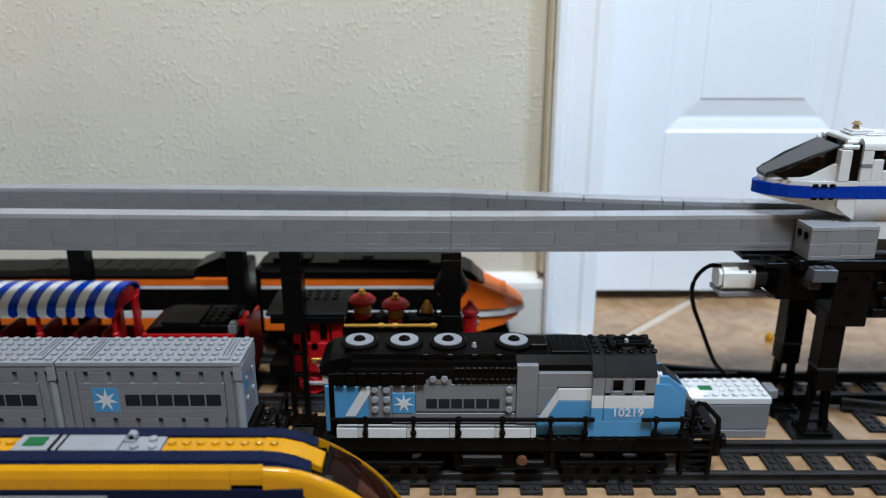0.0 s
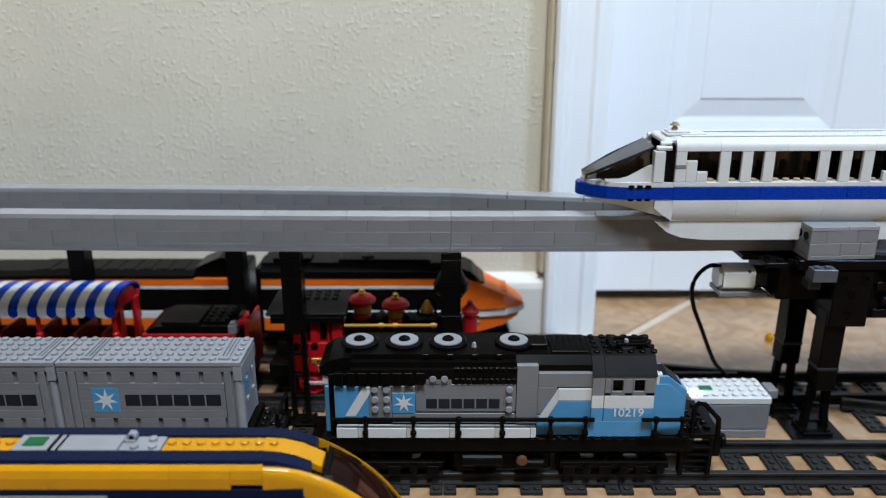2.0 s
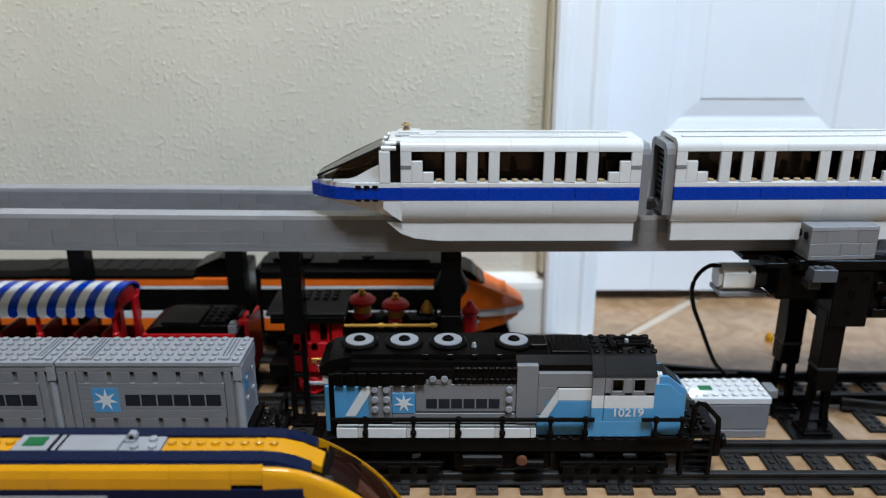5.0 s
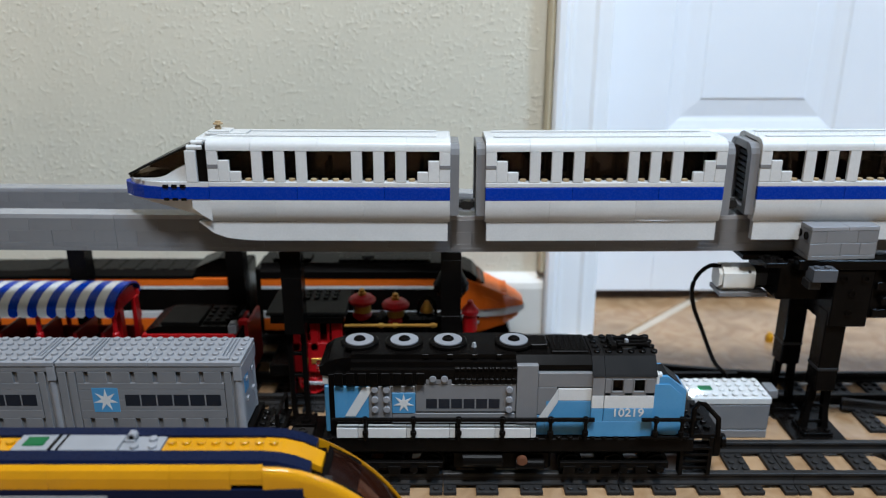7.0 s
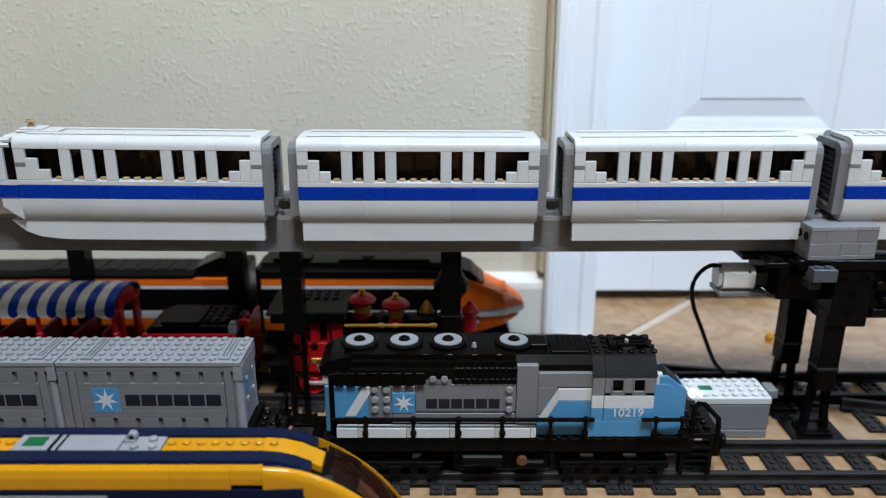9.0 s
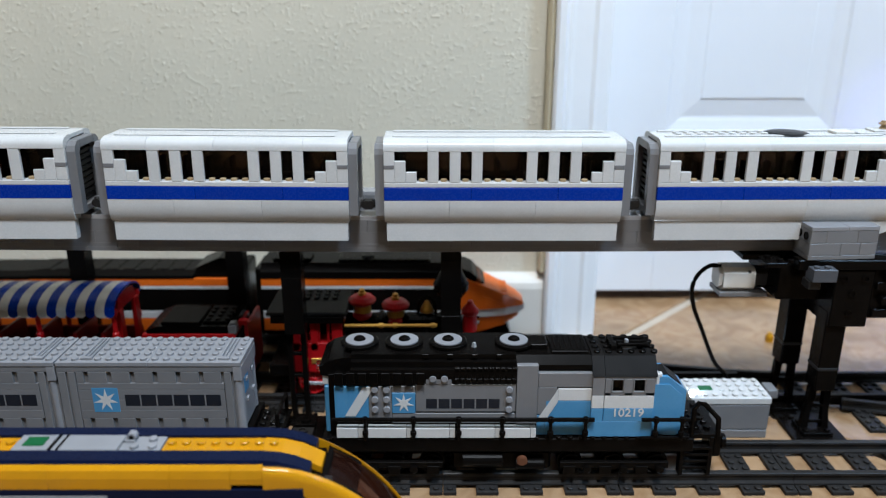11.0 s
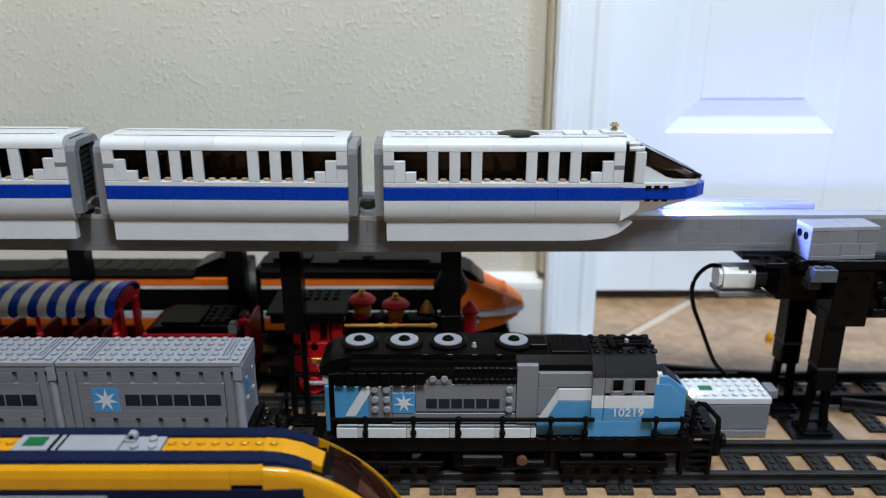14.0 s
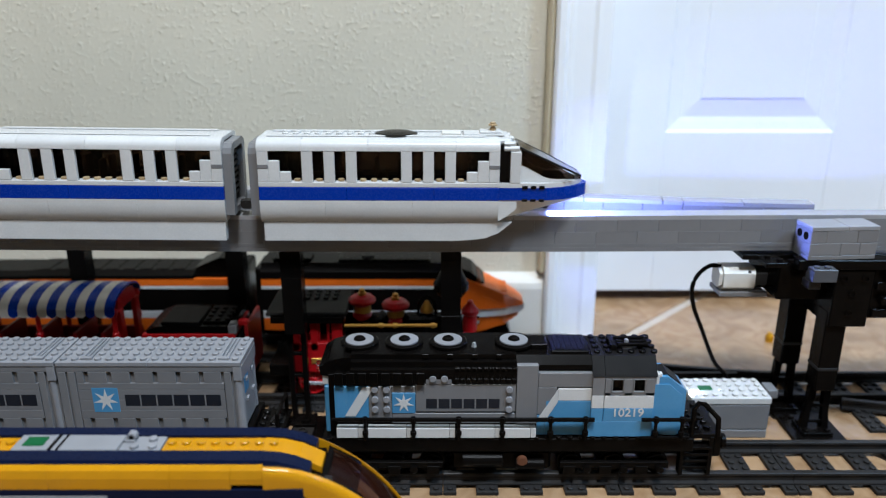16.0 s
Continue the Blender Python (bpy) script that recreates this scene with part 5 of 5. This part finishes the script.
# ---- points mechanism beside the beam ----
def points_tower():
    t = thing("monorail_switch", 320, 105, 0, "black brick-built monorail switch tower on splayed legs", "toy structure")
    part("deck_plate", box(fresh(), 234, 440, 97, 150, 146.0, 150.2), BLACK, t)
    part("deck_body", box(fresh(), 258, 300, 84, 142, 118, 146.4, 0.8), BLACK, t)
    part("deck_body", box(fresh(), 296, 325, 72, 148, 100, 146.4, 0.8), BLACK, t)
    part("deck_body", box(fresh(), 325.2, 440, 74, 148, 106.5, 146.4, 0.8), BLACK, t)
    part("arm", box(fresh(), 266, 340, 71, 83, 146.6, 154.6, 0.6), BLACK, t)
    bm = fresh()
    for x, y in ((254, 78), (262, 76), (248, 86)):
        stud(bm, x, y, 152)
    box(bm, 242, 258, 72, 90, 148, 152)
    for i in range(5):
        lathe(bm, [(3.2, 0), (3.2, -1), (2.2, -1), (2, -0.2)], (306 + 14 * i, 74, 124), "y", 14)
    pieces("technic_pin", bm, BLACK, t)
    bm = fresh()
    for i, z in enumerate((112, 122, 134, 142)):
        x = 327 + (i % 2) * 5
        while x < 430:
            w = 14 + 9 * ((i * 7 + int(x)) % 3)
            box(bm, x, x + w, 70.4 - 1.5 * (i % 2), 74.4, z - 3.4, z + 3.4, 0.5)
            x += w + 2.5
    pieces("liftarm", bm, BLACK, t)
    bm = fresh()
    for i in range(9):
        lathe(bm, [(2.9, 0), (2.9, -1.2), (1.9, -1.3), (1.8, -0.3), (0.3, -0.3)], (334 + 11.5 * i, 70.2, 122 + 12 * (i % 2)), "y", 12)
    for x, z in ((310, 112), (310, 128), (302, 140), (318, 140)):
        lathe(bm, [(2.9, 0), (2.9, -1.2), (1.9, -1.3), (1.8, -0.3), (0.3, -0.3)], (x, 72, z), "y", 12)
    pieces("pin", bm, BLACK, t)
    # two legs, each a boxed column on a splayed stanchion
    for x0, y0, zb in ((295.5, 74.5, 43), (284, 113.5, 47)):
        leg = part("leg", box(fresh(), x0, x0 + 16.4, y0, y0 + 17, zb, 111.5, 0.8), BLACK, t)
        part("leg_ring", box(fresh(), x0 - 0.2, x0 + 16.6, y0 - 0.2, y0 + 17.2, zb + 18, zb + 20.6, 0.3), DARK, leg)
        # two raked posts with rungs, on a small plate
        bm = fresh()
        cy = y0 + 8.5
        for dx in (-1, 1):
            xa, xb = x0 + 8.2 + dx * 5.6, x0 + 8.2 + dx * 8.6
            secs = [[bm.verts.new((x + u * r, cy + w * r, z)) for u, w in ((-1, -1), (1, -1), (1, 1), (-1, 1))]
                    for x, z, r in ((xa, zb, 2.9), ((xa + xb) / 2, zb / 2, 2.5), (xb, 6.4, 2.9))]
            for p, q in zip(secs, secs[1:]):
                for i in range(4):
                    bm.faces.new([p[i], p[(i + 1) % 4], q[(i + 1) % 4], q[i]])
            bm.faces.new(secs[0])
            bm.faces.new(secs[-1])
            for dy in (-1, 1):
                stud(bm, xb, cy + 7 * dy, 6.4, r=2.4)
        for z in (zb * 0.62, 12.0):
            box(bm, x0 + 2, x0 + 14.4, cy - 1.8, cy + 1.8, z - 1.5, z + 1.5)
        box(bm, x0 - 4, x0 + 20.4, cy - 11, cy + 11, 3.3, 6.4)
        part("stanchion", bm, BLACK, leg)
    part("base_plate", box(fresh(), 283, 325, 66.5, 111.5, 0, 3.2), BLACK, t)
    part("base_plate", box(fresh(), 266, 312, 111.7, 150, 0, 3.2), BLACK, t)
    bm = fresh()
    studs(bm, 287, 2, 102, 1, 3.2)
    pieces("base_stud", bm, BLACK, t)
    # grey box on the arm, pin holes in its end
    m = Matrix.Translation((272, 70, 0)) @ Matrix.Rotation(radians(4), 4, "Z") @ Matrix.Translation((-272, -70, 0))
    def turned(bm):
        bmesh.ops.transform(bm, matrix=m, verts=bm.verts)
        return bm
    for z0, z1, cuts in ((155, 158.2, (271, 323)), (158.3, 167.8, (271, 295, 310, 323)), (167.9, 177.4, (271, 283, 307, 323))):
        for a, b in zip(cuts, cuts[1:]):
            part("grey_brick", turned(box(fresh(), a + 0.05, b - 0.05, 70, 92, z0, z1, 0.3)), GREY, t)
    part("grey_tile", turned(box(fresh(), 271, 299, 69.8, 92.2, 177.5, 180.6, 0.3)), PALE, t)
    part("grey_tile", turned(box(fresh(), 299.1, 323, 69.8, 92.2, 177.5, 180.6, 0.3)), PALE, t)
    bm = fresh()
    for y in (76.5, 85.5):
        lathe(bm, [(3.0, 0.3), (3.0, -0.5), (2.4, -0.6), (2.3, -0.1), (0.3, -0.05)], (270.9, y, 172.4), "x", 18)
    pieces("pin_hole", turned(bm), BLACK, t)
    part("grey_bracket", box(fresh(), 273, 291, 61.5, 74, 140.5, 150.2), MIDGREY, t)
    bm = fresh()
    studs(bm, 277, 2, 66, 1, 150.2)
    pieces("bracket_stud", bm, MIDGREY, t)
    part("grey_foot", box(fresh(), 272, 281, 64, 76, 134, 140.3), DARK, t)


def motor():
    t = thing("electric_motor", 235, 110, 114.6, "white boxy toy motor on a grey plate under the beam", "toy motor")
    prof = [(99.5, 122), (99.5, 133.5), (104, 137.4), (116, 137.4), (120.5, 133.5), (120.5, 122), (116, 118.4), (104, 118.4)]
    part("body", prism(fresh(), prof, "x", 222.5, 247.5), CREAM, t)
    prof2 = [(110 + (y - 110) * 0.8, 128.5 + (z - 128.5) * 0.82) for y, z in prof]
    part("end_cap", prism(fresh(), prof2, "x", 219.5, 222.4), CREAM, t)
    part("front_cap", prism(fresh(), prof2, "x", 247.6, 257.8), DARK, t)
    part("mount_plate", box(fresh(), 220, 257.8, 98, 122, 114.6, 118.2), GREY, t)
    part("label_mark", box(fresh(), 241.5, 243.9, 100, 102, 132.5, 135.5, 0.2), DARK, t)


def cable():
    pts = curve_pts([(223, 110, 136), (214, 109, 137), (205, 107, 131), (200, 105, 120), (203, 105, 103), (211, 106, 85), (219, 107, 67), (228, 110, 50), (238, 113, 39), (243, 114, 30)], 8)
    tagged(part("motor_cable", tube(fresh(), [tuple(p) for p in pts], 1.8, 8), BLACK), "thin black cable hanging from the white motor", "cable")


def battery_hub():
    t = thing("battery_hub", 233, 91, 0, "white and grey studded battery hub standing on the floor", "toy battery hub")
    part("base", box(fresh(), 199, 263, 75, 107, 0, 7.6, 0.8), GREY, t)
    part("case", box(fresh(), 199, 263, 75, 107, 7.8, 30.6, 0.8), GREY, t)
    part("lid", box(fresh(), 198.6, 263.4, 74.6, 107.4, 30.8, 37, 0.8), WHITE, t)
    bm = fresh()
    for i in range(8):
        for j in range(4):
            if not (i in (1, 2) and j in (1, 2)):
                stud(bm, 203 + 8 * i, 79 + 8 * j, 37)
    pieces("lid_stud", bm, WHITE, t)
    part("button", box(fresh(), 209, 220, 87, 94, 36.8, 38, 0.6), GREEN, t, "green push button")
    part("status_light", lathe(fresh(), [(2.6, 0), (2.6, 1.6), (1.6, 2.2)], (202, 80, 37), "z", 14), HUB_LED, t, "glowing white status light")
    part("plug", box(fresh(), 263.5, 272, 84, 98, 31, 38.5, 0.6), GREY, t, "grey cable plug")


points_tower()
motor()
cable()
battery_hub()
cone = thing("toy_brick", 340, 258, 0, "small yellow round brick lying on the floor", "toy brick")
part("round_brick", lathe(fresh(), [(4, 0), (4, 6.6), (2.6, 8), (2.6, 9.6)], (341, 258, 0), "z", 16), YELLOW, cone)


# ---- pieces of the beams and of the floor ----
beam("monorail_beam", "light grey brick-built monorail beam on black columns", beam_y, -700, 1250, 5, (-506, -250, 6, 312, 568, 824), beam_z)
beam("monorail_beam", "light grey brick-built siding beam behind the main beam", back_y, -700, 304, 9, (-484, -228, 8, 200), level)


def floor_tiles():
    """Square tiles laid at 45 degrees with recessed grout joints."""
    size, gap, c = 333.0, 11.0, math.sqrt(0.5)
    o0 = (202.0, 279.0)      # a point on a joint
    h = size / 2 - gap / 2
    me, rest = None, fresh()
    for i in range(-26, 18):
        for j in range(-26, 18):
            u, w = (i + 0.5) * size - 60, (j + 0.5) * size
            x, y = o0[0] + c * (u - w), o0[1] + c * (u + w)
            if not (-4560 < x < 4860 and -6600 < y < 640):
                continue
            m = pose(x / 1000, y / 1000, 0, 0, 0, 45)
            if not (-1400 < x < 1700 and -1500 < y):
                ring = [rest.verts.new((x + c * (a - b) * h, y + c * (a + b) * h, 0)) for a, b in ((-1, -1), (1, -1), (1, 1), (-1, 1))]
                low = [rest.verts.new((v.co.x, v.co.y, -6)) for v in ring]
                rest.faces.new(ring)
                for k in range(4):
                    rest.faces.new([ring[k], ring[(k + 1) % 4], low[(k + 1) % 4], low[k]])
                continue
            if me is None:
                o = part("tile", box(fresh(), -h, h, -h, h, -6, 0, 1.2), TILE, floor)
                me = o.data
            else:
                o = new("tile", me)
                o.parent = floor
            o.matrix_basis = m
    part("tile_field", rest, TILE, floor, "tan stone-look tiles further off", "stuff")


floor_tiles()


def motions():
    cars = (CAR_ONE, CAR_TWO, CAR_THREE, CAR_FOUR)
    for k, car in enumerate(cars):
        rows = []
        for t, s in RUN:
            x = s + 88 + (k - 1) * PITCH
            ya, yb = beam_y(x - 55), beam_y(x + 55)
            za, zb = beam_z(x - 55), beam_z(x + 55)
            rows.append((t, pose(x / 1000, (ya + yb) / 2000, (BEAM_TOP - 0.8 + (za + zb) / 2) / 1000, 0,
                                 -math.degrees(math.atan2(zb - za, 110)), math.degrees(math.atan2(yb - ya, 110)))))
        walk(car, rows)


motions()
